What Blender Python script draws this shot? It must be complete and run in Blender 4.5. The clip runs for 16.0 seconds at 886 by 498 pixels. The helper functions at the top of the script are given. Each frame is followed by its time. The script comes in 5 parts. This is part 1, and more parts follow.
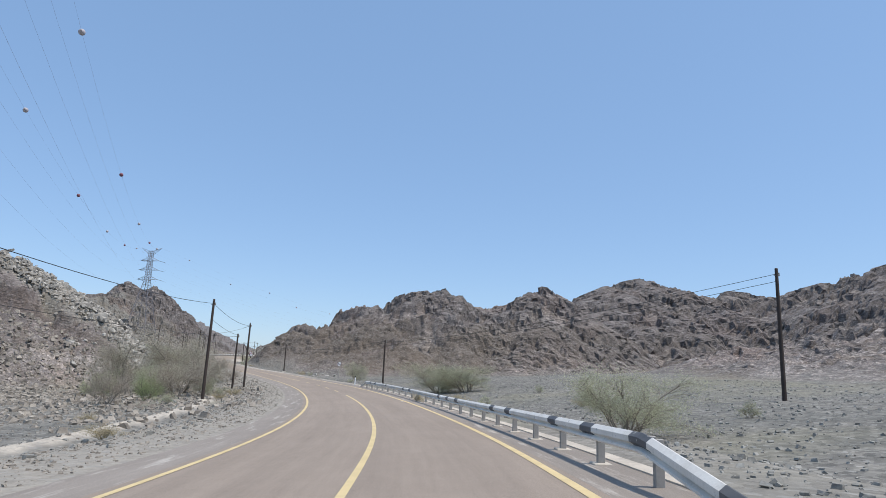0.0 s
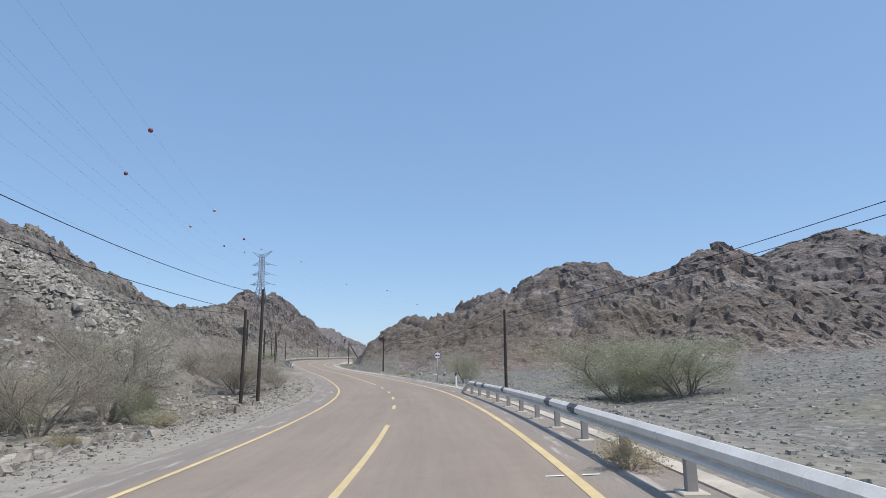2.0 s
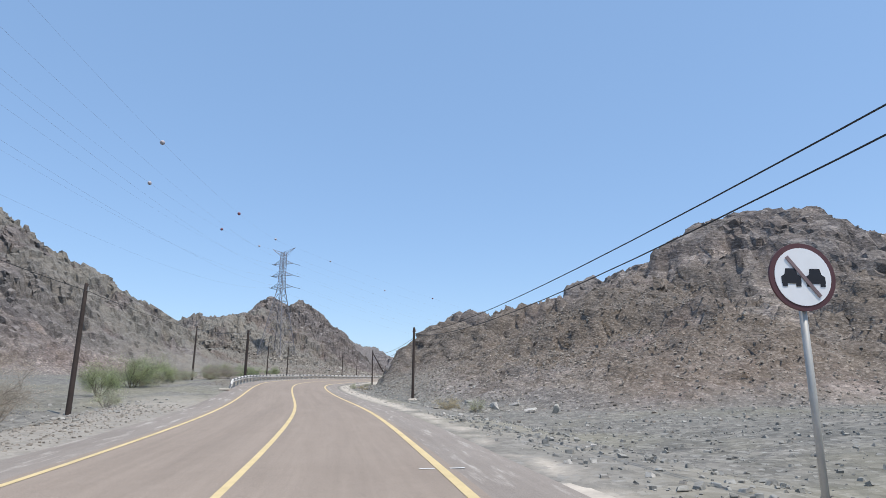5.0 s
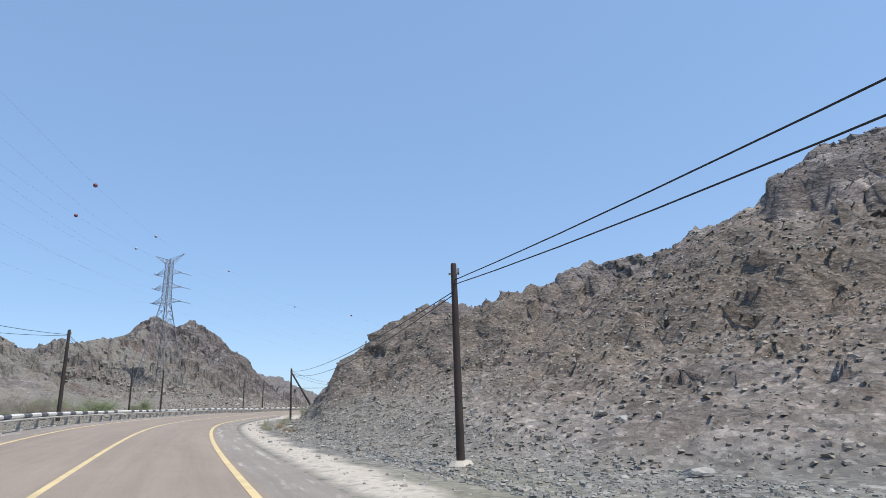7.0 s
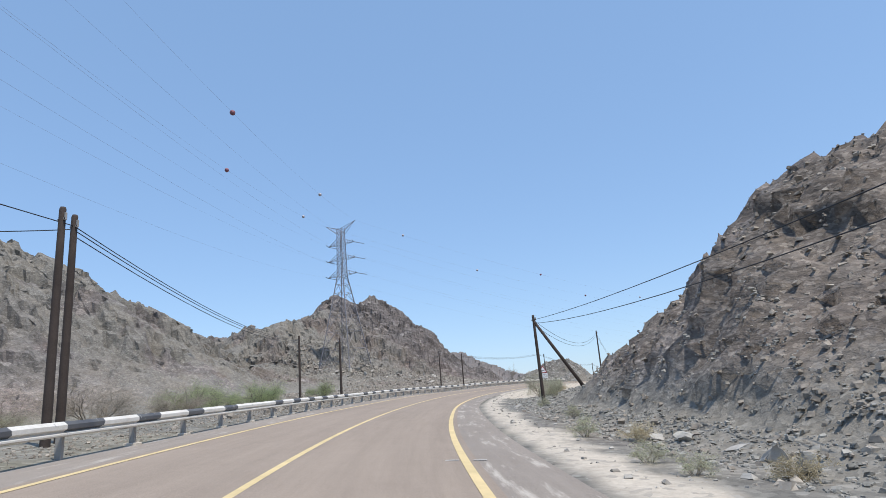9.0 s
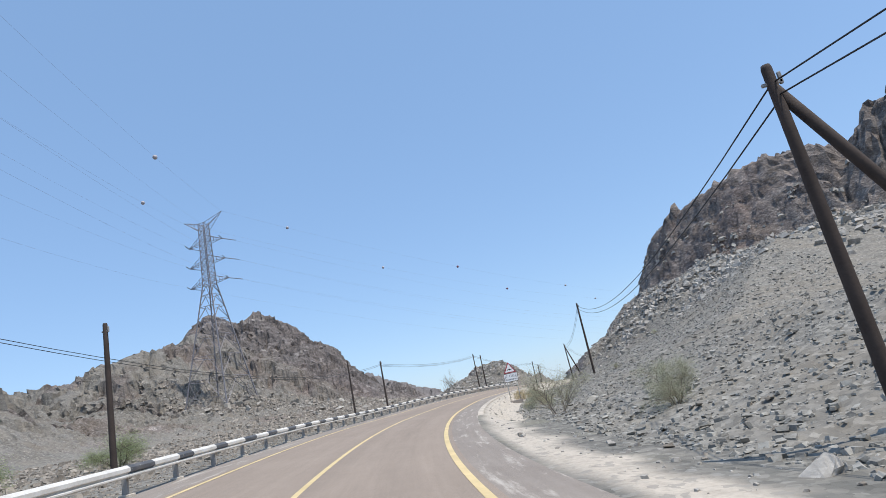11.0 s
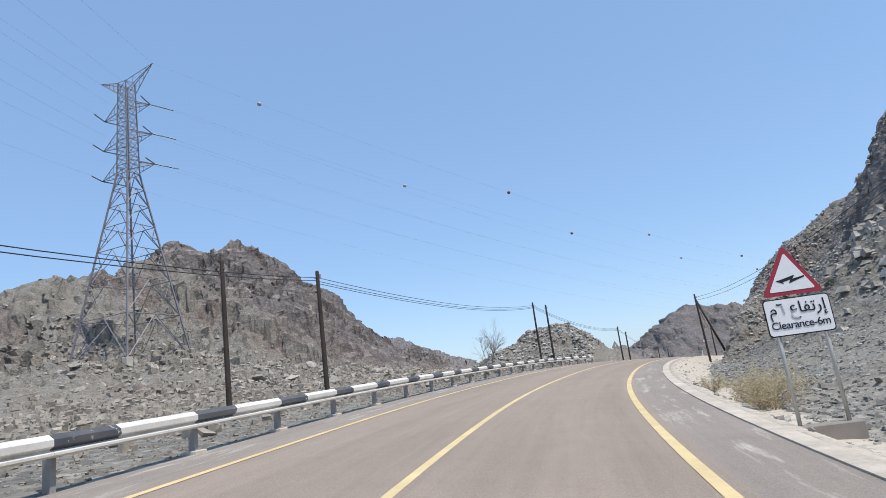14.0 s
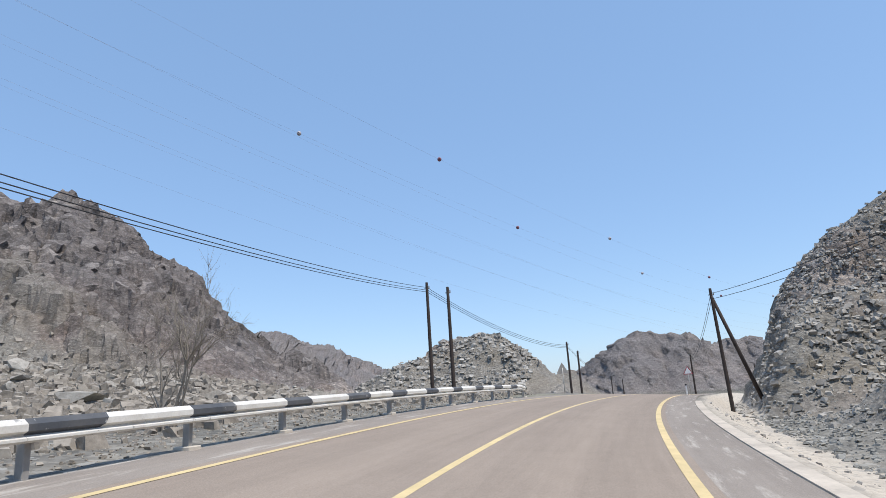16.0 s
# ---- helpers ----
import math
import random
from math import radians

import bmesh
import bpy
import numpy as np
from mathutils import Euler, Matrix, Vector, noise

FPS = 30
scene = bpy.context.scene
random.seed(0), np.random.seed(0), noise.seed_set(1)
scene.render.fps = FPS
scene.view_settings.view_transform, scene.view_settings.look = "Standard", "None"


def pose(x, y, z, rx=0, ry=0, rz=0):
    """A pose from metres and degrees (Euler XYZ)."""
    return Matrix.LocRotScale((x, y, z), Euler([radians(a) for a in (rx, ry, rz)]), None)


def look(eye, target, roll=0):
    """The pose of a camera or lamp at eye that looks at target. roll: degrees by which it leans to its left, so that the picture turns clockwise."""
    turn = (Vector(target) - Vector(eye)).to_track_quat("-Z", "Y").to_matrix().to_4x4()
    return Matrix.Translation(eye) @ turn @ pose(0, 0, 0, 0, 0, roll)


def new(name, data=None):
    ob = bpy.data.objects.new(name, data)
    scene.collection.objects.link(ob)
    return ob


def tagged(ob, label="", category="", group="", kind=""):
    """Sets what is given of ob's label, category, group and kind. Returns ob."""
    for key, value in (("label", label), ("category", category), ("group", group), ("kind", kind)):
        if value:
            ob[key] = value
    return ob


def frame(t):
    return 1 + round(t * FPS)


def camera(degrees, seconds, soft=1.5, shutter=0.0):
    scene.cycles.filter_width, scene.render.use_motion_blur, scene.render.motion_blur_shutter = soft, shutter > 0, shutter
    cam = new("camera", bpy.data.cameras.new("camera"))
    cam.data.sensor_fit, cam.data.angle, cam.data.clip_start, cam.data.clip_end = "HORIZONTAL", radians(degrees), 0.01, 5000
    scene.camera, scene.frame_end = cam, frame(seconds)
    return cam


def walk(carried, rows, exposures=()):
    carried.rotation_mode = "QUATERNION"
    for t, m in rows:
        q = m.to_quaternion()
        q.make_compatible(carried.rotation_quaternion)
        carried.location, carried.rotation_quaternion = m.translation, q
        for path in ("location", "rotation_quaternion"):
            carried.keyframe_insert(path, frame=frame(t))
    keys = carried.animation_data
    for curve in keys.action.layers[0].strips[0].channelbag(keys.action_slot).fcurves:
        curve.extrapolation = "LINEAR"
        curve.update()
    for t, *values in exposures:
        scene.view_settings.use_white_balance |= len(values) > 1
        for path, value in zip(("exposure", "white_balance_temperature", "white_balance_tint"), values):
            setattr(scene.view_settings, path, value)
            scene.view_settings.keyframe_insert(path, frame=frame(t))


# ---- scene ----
cam = camera(71.2, 16.0, soft=0.8)
METRES, EYE, TILT, LEAN, TURN = 280.0, 1.6, 0.0, 0.0, 0.0
PATH = [
    (0, (0.057, 0.001, 1.620), (0.001, 1.959, 2.025), 2.6),
    (0.5, (-0.254, 8.981, 1.476), (-0.356, 10.936, 1.887), 1.0),
    (1, (-0.686, 17.903, 1.403), (-0.911, 19.851, 1.794), 0.3),
    (1.5, (-1.743, 26.949, 1.215), (-2.085, 28.877, 1.622), 2.9),
    (2, (-3.108, 36.172, 1.323), (-3.557, 38.082, 1.712), -0.3),
    (2.5, (-5.096, 45.185, 1.251), (-5.728, 47.041, 1.646), 2.9),
    (3, (-7.248, 54.313, 1.290), (-8.281, 55.995, 1.607), -0.1),
    (3.5, (-9.420, 62.749, 1.408), (-10.528, 64.381, 1.743), 0.3),
    (4, (-12.205, 71.360, 1.444), (-13.106, 73.097, 1.855), 2.1),
    (4.2, (-13.490, 74.638, 1.473), (-14.240, 76.439, 1.915), 2.3),
    (6.3, (-29.541, 109.921, 2.209), (-30.010, 111.808, 2.678), -2.2),
    (6.5, (-31.207, 112.762, 2.282), (-31.623, 114.654, 2.780), -3.9),
    (7, (-35.269, 119.855, 2.471), (-35.564, 121.758, 3.010), -1.9),
    (7.5, (-39.448, 127.020, 2.789), (-39.674, 128.925, 3.355), -2.9),
    (8, (-43.683, 133.821, 2.917), (-44.172, 135.680, 3.471), -5.6),
    (8.5, (-48.567, 141.995, 3.355), (-49.311, 143.796, 3.806), -7.5),
    (9, (-53.151, 149.795, 3.723), (-53.950, 151.563, 4.207), -4.5),
    (9.5, (-57.700, 157.636, 3.974), (-58.454, 159.417, 4.482), -4.3),
    (9.7, (-59.331, 160.665, 4.114), (-60.041, 162.465, 4.621), -5.6),
    (11.8, (-75.019, 195.742, 5.167), (-75.402, 197.643, 5.658), -11.1),
    (12, (-76.166, 198.919, 5.211), (-76.509, 200.827, 5.706), -9.5),
    (12.5, (-78.684, 207.127, 5.583), (-79.010, 209.035, 6.088), -7.4),
    (13, (-81.183, 216.153, 5.916), (-81.768, 218.011, 6.372), -9.2),
    (13.5, (-83.107, 224.429, 6.146), (-83.665, 226.301, 6.575), -5.4),
    (14, (-84.903, 233.011, 6.338), (-85.528, 234.861, 6.769), -7.6),
    (14.5, (-86.343, 241.461, 6.614), (-86.923, 243.323, 7.057), -5.8),
    (15, (-87.357, 249.365, 6.891), (-87.932, 251.230, 7.328), -3.1),
    (15.5, (-87.808, 258.954, 7.033), (-88.350, 260.828, 7.476), -4.2),
    (16, (-88.173, 266.844, 7.254), (-88.646, 268.732, 7.714), -3.7),
]
walk(cam, [(t, look(eye, target, roll)) for t, eye, target, roll in PATH], [(0, -0.12), (1, -0.16), (2, -0.17), (3, -0.08), (3.5, 0.02), (6.5, 0.0), (16, 0.03)])

# ---------------------------------------------------------------- light
SUN_EL, SUN_AZ = 65.0, 112.0          # degrees; azimuth clockwise from +y
world = bpy.data.worlds.new("sky")
scene.world = world
world.use_nodes = True
wn = world.node_tree.nodes
sky = wn.new("ShaderNodeTexSky")
sky.sky_type = "NISHITA"
sky.sun_disc = False
sky.sun_elevation = radians(SUN_EL)
sky.sun_rotation = radians(SUN_AZ)
sky.air_density, sky.dust_density, sky.ozone_density, sky.altitude = 1.0, 0.7, 2.0, 300
wn["Background"].inputs["Strength"].default_value = 0.20
haze = wn.new("ShaderNodeMix")
haze.data_type = "RGBA"
haze.inputs["Factor"].default_value = 0.55
haze.inputs["B"].default_value = (1.40, 2.42, 4.10, 1.0)      # dusty summer air
world.node_tree.links.new(sky.outputs["Color"], haze.inputs["A"])
world.node_tree.links.new(haze.outputs["Result"], wn["Background"].inputs["Color"])
sun = new("sun", bpy.data.lights.new("sun", "SUN"))
sun.data.energy, sun.data.angle, sun.data.color = 4.1, radians(0.6), (1.0, 0.94, 0.86)
sd = Vector((math.sin(radians(SUN_AZ)) * math.cos(radians(SUN_EL)), math.cos(radians(SUN_AZ)) * math.cos(radians(SUN_EL)), math.sin(radians(SUN_EL))))
sun.matrix_world = look(sd * 100, (0, 0, 0))
scene.view_settings.exposure = 0.0


# ---------------------------------------------------------------- materials
def material(name, rough=0.9, metal=0.0):
    m = bpy.data.materials.new(name)
    m.use_nodes = True
    b = m.node_tree.nodes["Principled BSDF"]
    b.inputs["Roughness"].default_value, b.inputs["Metallic"].default_value = rough, metal
    b.inputs["Specular IOR Level"].default_value = 0.3
    return m, m.node_tree, b


def link(nt, a, b):
    nt.links.new(a, b)


def tex_noise(nt, coord, scale, detail=6.0, rough=0.6, stretch=None):
    n = nt.nodes.new("ShaderNodeTexNoise")
    n.inputs["Scale"].default_value, n.inputs["Detail"].default_value, n.inputs["Roughness"].default_value = scale, detail, rough
    if stretch:
        mp = nt.nodes.new("ShaderNodeMapping")
        mp.inputs["Scale"].default_value = stretch
        link(nt, coord, mp.inputs["Vector"])
        coord = mp.outputs["Vector"]
    link(nt, coord, n.inputs["Vector"])
    return n.outputs["Fac"]


def cells(nt, coord, scale, what="Color"):
    """Random grey for each cell of broken stone."""
    n = nt.nodes.new("ShaderNodeTexVoronoi")
    n.inputs["Scale"].default_value = scale
    mp = nt.nodes.new("ShaderNodeMapping")
    mp.inputs["Rotation"].default_value, mp.inputs["Scale"].default_value = (0.5, 0.35, 0.2), (1.0, 0.75, 1.7)
    warp = nt.nodes.new("ShaderNodeTexNoise")
    warp.inputs["Scale"].default_value = scale * 0.8
    add = nt.nodes.new("ShaderNodeMix")
    add.data_type, add.inputs["Factor"].default_value = "VECTOR", 0.12
    link(nt, coord, warp.inputs["Vector"])
    off = nt.nodes.new("ShaderNodeVectorMath")
    off.operation = "MULTIPLY_ADD"
    off.inputs[1].default_value = (0.9 / scale,) * 3
    link(nt, warp.outputs["Color"], off.inputs[0])
    link(nt, coord, off.inputs[2])
    link(nt, off.outputs["Vector"], mp.inputs["Vector"])
    link(nt, mp.outputs["Vector"], n.inputs["Vector"])
    if what == "Distance":
        return n.outputs["Distance"]
    sep = nt.nodes.new("ShaderNodeSeparateColor")
    link(nt, n.outputs["Color"], sep.inputs["Color"])
    return sep.outputs["Red"]


def ramp(nt, fac, stops):
    r = nt.nodes.new("ShaderNodeValToRGB")
    els = r.color_ramp.elements
    while len(els) < len(stops):
        els.new(0.5)
    for e, (p, c) in zip(els, stops):
        e.position, e.color = p, (*c, 1.0) if len(c) == 3 else c
    link(nt, fac, r.inputs["Fac"])
    return r.outputs["Color"]


def mix(nt, fac, a, b, mode="MIX"):
    n = nt.nodes.new("ShaderNodeMix")
    n.data_type, n.blend_type = "RGBA", mode
    for sock, v in ((n.inputs["Factor"], fac), (n.inputs["A"], a), (n.inputs["B"], b)):
        if isinstance(v, (int, float)):
            sock.default_value = v
        elif isinstance(v, tuple):
            sock.default_value = (*v, 1.0)
        else:
            link(nt, v, sock)
    return n.outputs["Result"]


def bump(nt, b, height, strength, distance):
    n = nt.nodes.new("ShaderNodeBump")
    n.inputs["Strength"].default_value, n.inputs["Distance"].default_value = strength, distance
    link(nt, height, n.inputs["Height"])
    link(nt, n.outputs["Normal"], b.inputs["Normal"])


def position(nt):
    return nt.nodes.new("ShaderNodeNewGeometry").outputs["Position"]


def object_coord(nt):
    return nt.nodes.new("ShaderNodeTexCoord").outputs["Object"]


def attribute(nt, name):
    a = nt.nodes.new("ShaderNodeAttribute")
    a.attribute_name = name
    return a.outputs["Fac"]


def plain(name, colour, rough=0.8, metal=0.0, vary=0.15, scale=3.0, bumpy=0.0):
    """A painted or weathered surface: one colour with blotches and fine grain."""
    m, nt, b = material(name, rough, metal)
    co = object_coord(nt)
    big, fine = tex_noise(nt, co, scale, 4), tex_noise(nt, co, scale * 14, 3)
    lo, hi = tuple(c * (1 - vary) for c in colour), tuple(min(1, c * (1 + vary)) for c in colour)
    c1 = ramp(nt, big, [(0.3, lo), (0.7, hi)])
    link(nt, mix(nt, 0.25, c1, ramp(nt, fine, [(0.3, lo), (0.7, hi)])), b.inputs["Base Color"])
    if bumpy:
        bump(nt, b, fine, 0.6, bumpy)
    return m


def spread(nt, fac, low, high):
    n = nt.nodes.new("ShaderNodeMapRange")
    n.inputs["To Max"].default_value = high
    if isinstance(low, float):
        n.inputs["To Min"].default_value = low
    else:
        link(nt, low, n.inputs["To Min"])
    link(nt, fac, n.inputs["Value"])
    return n.outputs["Result"]


def two_bumps(nt, b, coarse, c_dist, fine, f_dist):
    n1, n2 = nt.nodes.new("ShaderNodeBump"), nt.nodes.new("ShaderNodeBump")
    for n, h, d in ((n1, coarse, c_dist), (n2, fine, f_dist)):
        n.inputs["Strength"].default_value = 0.9
        link(nt, h, n.inputs["Height"])
        link(nt, d, n.inputs["Distance"])
    link(nt, n1.outputs["Normal"], n2.inputs["Normal"])
    link(nt, n2.outputs["Normal"], b.inputs["Normal"])


def tilted(nt, p):
    """Coordinates drawn out along the dipping beds of the rock."""
    m = nt.nodes.new("ShaderNodeMapping")
    m.inputs["Rotation"].default_value, m.inputs["Scale"].default_value = (0.22, -0.30, 0.0), (0.85, 0.85, 2.4)
    link(nt, p, m.inputs["Vector"])
    return m.outputs["Vector"]


def make_ground():
    m, nt, b = material("stony_ground", 0.95)
    p = position(nt)
    n1, n2, n3, n4 = tex_noise(nt, p, 0.05, 5), tex_noise(nt, p, 0.30, 10, 0.7), tex_noise(nt, p, 2.2, 6, 0.74), tex_noise(nt, p, 8.0, 4, 0.65)
    n5 = tex_noise(nt, p, 0.11, 6, 0.62)
    v0 = cells(nt, p, 0.22)
    v1, v2, v3 = cells(nt, p, 0.7), cells(nt, p, 2.3), cells(nt, p, 6.0)
    d1, d2 = cells(nt, p, 0.7, "Distance"), cells(nt, p, 2.3, "Distance")
    # gravel flats: grey stones over dusty fines
    gravel = mix(nt, 0.55, ramp(nt, n2, [(0.32, (0.145, 0.134, 0.114)), (0.68, (0.272, 0.252, 0.214))]), ramp(nt, v3, [(0.0, (0.062, 0.063, 0.059)), (0.5, (0.180, 0.172, 0.152)), (0.9, (0.328, 0.313, 0.276)), (1.0, (0.50, 0.49, 0.455))]))
    gravel = mix(nt, 0.28, gravel, ramp(nt, v2, [(0.2, (0.075, 0.07, 0.063)), (0.9, (0.33, 0.30, 0.255))]))
    gravel = mix(nt, ramp(nt, n5, [(0.45, (0, 0, 0)), (0.62, (0.55, 0.55, 0.55))]), gravel, mix(nt, 0.5, gravel, (0.105, 0.11, 0.098)))
    gravel = mix(nt, ramp(nt, n1, [(0.50, (0, 0, 0)), (0.60, (0.6, 0.6, 0.6))]), gravel, mix(nt, 0.5, gravel, (0.30, 0.275, 0.17)))      # dry grass and silt
    # bare rock: purplish brown, broken into paler faces
    rock = mix(nt, 0.5, ramp(nt, n2, [(0.36, (0.076, 0.063, 0.061)), (0.50, (0.175, 0.146, 0.136)), (0.66, (0.42, 0.365, 0.325))]), ramp(nt, v2, [(0.0, (0.068, 0.058, 0.057)), (0.55, (0.182, 0.153, 0.140)), (0.85, (0.325, 0.283, 0.254)), (1.0, (0.64, 0.58, 0.53))]))
    rock = mix(nt, 0.30, rock, ramp(nt, v1, [(0.0, (0.045, 0.039, 0.040)), (0.7, (0.195, 0.165, 0.153)), (1.0, (0.52, 0.46, 0.415))]))
    rock = mix(nt, 0.42, rock, ramp(nt, v3, [(0.0, (0.060, 0.052, 0.050)), (0.55, (0.172, 0.147, 0.135)), (0.88, (0.355, 0.313, 0.283)), (1.0, (0.70, 0.64, 0.59))]))
    rock = mix(nt, 0.30, rock, ramp(nt, n3, [(0.38, (0.085, 0.073, 0.070)), (0.62, (0.40, 0.352, 0.316))]))
    rock = mix(nt, 0.30, rock, ramp(nt, v0, [(0.0, (0.040, 0.034, 0.036)), (0.6, (0.165, 0.140, 0.132)), (1.0, (0.47, 0.415, 0.378))]))
    rock = mix(nt, ramp(nt, n1, [(0.48, (0, 0, 0)), (0.62, (0.55, 0.55, 0.55))]), rock, mix(nt, 0.40, rock, (0.238, 0.144, 0.117)))
    rock = mix(nt, ramp(nt, n5, [(0.48, (0, 0, 0)), (0.64, (0.5, 0.5, 0.5))]), rock, mix(nt, 0.5, rock, (0.304, 0.275, 0.249)))
    rock = mix(nt, 0.75, rock, ramp(nt, cells(nt, p, 3.6), [(0.0, (0.85, 0.85, 0.84)), (0.6, (1.3, 1.3, 1.28)), (0.86, (1.7, 1.68, 1.62)), (1.0, (2.2, 2.17, 2.1))]), "MULTIPLY")
    # dipping beds, ochre earth lodged between them, and pale lichen-grey faces
    beds = tex_noise(nt, tilted(nt, p), 1.0, 6, 0.65)
    rock = mix(nt, ramp(nt, beds, [(0.40, (0.5, 0.5, 0.5)), (0.52, (0, 0, 0)), (0.60, (0, 0, 0)), (0.70, (0.45, 0.45, 0.45))]), rock, mix(nt, ramp(nt, beds, [(0.50, (0, 0, 0)), (0.55, (1, 1, 1))]), (0.105, 0.090, 0.078), (0.46, 0.43, 0.385)))
    n6 = tex_noise(nt, p, 0.19, 8, 0.68)
    rock = mix(nt, ramp(nt, n6, [(0.50, (0, 0, 0)), (0.60, (0.5, 0.5, 0.5))]), rock, mix(nt, 0.45, rock, (0.235, 0.175, 0.115)))
    rock = mix(nt, ramp(nt, n6, [(0.38, (0.5, 0.5, 0.5)), (0.46, (0, 0, 0))]), rock, mix(nt, 0.4, rock, (0.175, 0.185, 0.18)))
    # dark varnish on the crags
    varnish = mix(nt, 0.5, ramp(nt, n3, [(0.36, (0.052, 0.047, 0.048)), (0.64, (0.152, 0.134, 0.129))]), ramp(nt, v2, [(0.0, (0.056, 0.050, 0.050)), (0.7, (0.106, 0.093, 0.091)), (1.0, (0.27, 0.238, 0.222))]))
    varnish = mix(nt, 0.45, varnish, ramp(nt, v3, [(0.0, (0.055, 0.047, 0.045)), (0.55, (0.106, 0.095, 0.091)), (0.85, (0.225, 0.204, 0.19)), (1.0, (0.48, 0.445, 0.415))]))
    varnish = mix(nt, 0.2, varnish, ramp(nt, n4, [(0.38, (0.04, 0.035, 0.034)), (0.62, (0.33, 0.295, 0.27))]))
    varnish = mix(nt, 0.45, varnish, ramp(nt, v1, [(0.0, (0.036, 0.032, 0.034)), (0.6, (0.110, 0.096, 0.094)), (0.85, (0.20, 0.178, 0.167)), (1.0, (0.46, 0.42, 0.39))]))
    rock = mix(nt, mix(nt, 1.0, attribute(nt, "crag"), (0.9, 0.9, 0.9), "MULTIPLY"), rock, varnish)
    # brown earth and grit lodged on the lower slopes
    soil = mix(nt, 0.5, ramp(nt, n3, [(0.34, (0.090, 0.071, 0.054)), (0.66, (0.215, 0.175, 0.134))]), ramp(nt, v3, [(0.0, (0.06, 0.047, 0.036)), (0.6, (0.165, 0.130, 0.097)), (1.0, (0.38, 0.33, 0.27))]))
    rock = mix(nt, mix(nt, 1.0, attribute(nt, "earth"), (0.72, 0.72, 0.72), "MULTIPLY"), rock, soil)
    # crushed pale slate on the cut slopes
    scree = mix(nt, 0.5, ramp(nt, n3, [(0.34, (0.122, 0.117, 0.103)), (0.66, (0.31, 0.291, 0.252))]), ramp(nt, v3, [(0.0, (0.074, 0.075, 0.071)), (0.5, (0.210, 0.200, 0.178)), (0.9, (0.358, 0.341, 0.302)), (1.0, (0.56, 0.53, 0.47))]))
    scree = mix(nt, 0.25, scree, ramp(nt, n2, [(0.35, (0.133, 0.120, 0.103)), (0.65, (0.349, 0.320, 0.272))]))
    scree = mix(nt, ramp(nt, n6, [(0.44, (0, 0, 0)), (0.58, (0.6, 0.6, 0.6))]), scree, mix(nt, 0.55, scree, (0.245, 0.208, 0.158)))
    sand = mix(nt, 0.4, ramp(nt, n3, [(0.3, (0.40, 0.345, 0.28)), (0.7, (0.60, 0.535, 0.445))]), ramp(nt, n4, [(0.3, (0.30, 0.258, 0.21)), (0.6, (0.56, 0.50, 0.415))]))
    sand = mix(nt, ramp(nt, v3, [(0.80, (0, 0, 0)), (0.9, (0.6, 0.6, 0.6))]), sand, (0.27, 0.25, 0.22))
    # distance haze put into the colour: rock of the far hills greyed and paled
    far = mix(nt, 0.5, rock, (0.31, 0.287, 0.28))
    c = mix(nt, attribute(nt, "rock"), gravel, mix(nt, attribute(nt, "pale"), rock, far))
    c = mix(nt, attribute(nt, "scree"), c, scree)
    c = mix(nt, attribute(nt, "sand"), c, sand)
    link(nt, c, b.inputs["Base Color"])
    coarse = mix(nt, attribute(nt, "rock"), mix(nt, 0.5, n3, v2), mix(nt, 0.4, mix(nt, 0.5, beds, n2), mix(nt, 0.5, d1, v2)))
    deep = spread(nt, attribute(nt, "rock"), 0.05, 0.45)
    deep = spread(nt, attribute(nt, "pale"), deep, 3.0)
    two_bumps(nt, b, coarse, deep, mix(nt, 0.45, mix(nt, 0.4, v3, d2), mix(nt, 0.5, n3, beds)), spread(nt, attribute(nt, "sand"), spread(nt, attribute(nt, "rock"), 0.12, 0.30), 0.02))
    return m


def lane_coord(nt, along, across):
    """Coordinates that run with the road, for wear that the traffic draws out."""
    c = nt.nodes.new("ShaderNodeCombineXYZ")
    for sock, key, k in (("X", "along", along), ("Y", "across", across)):
        m = nt.nodes.new("ShaderNodeMath")
        m.operation = "MULTIPLY"
        m.inputs[1].default_value = k
        link(nt, attribute(nt, key), m.inputs[0])
        link(nt, m.outputs["Value"], c.inputs[sock])
    return c.outputs["Vector"]


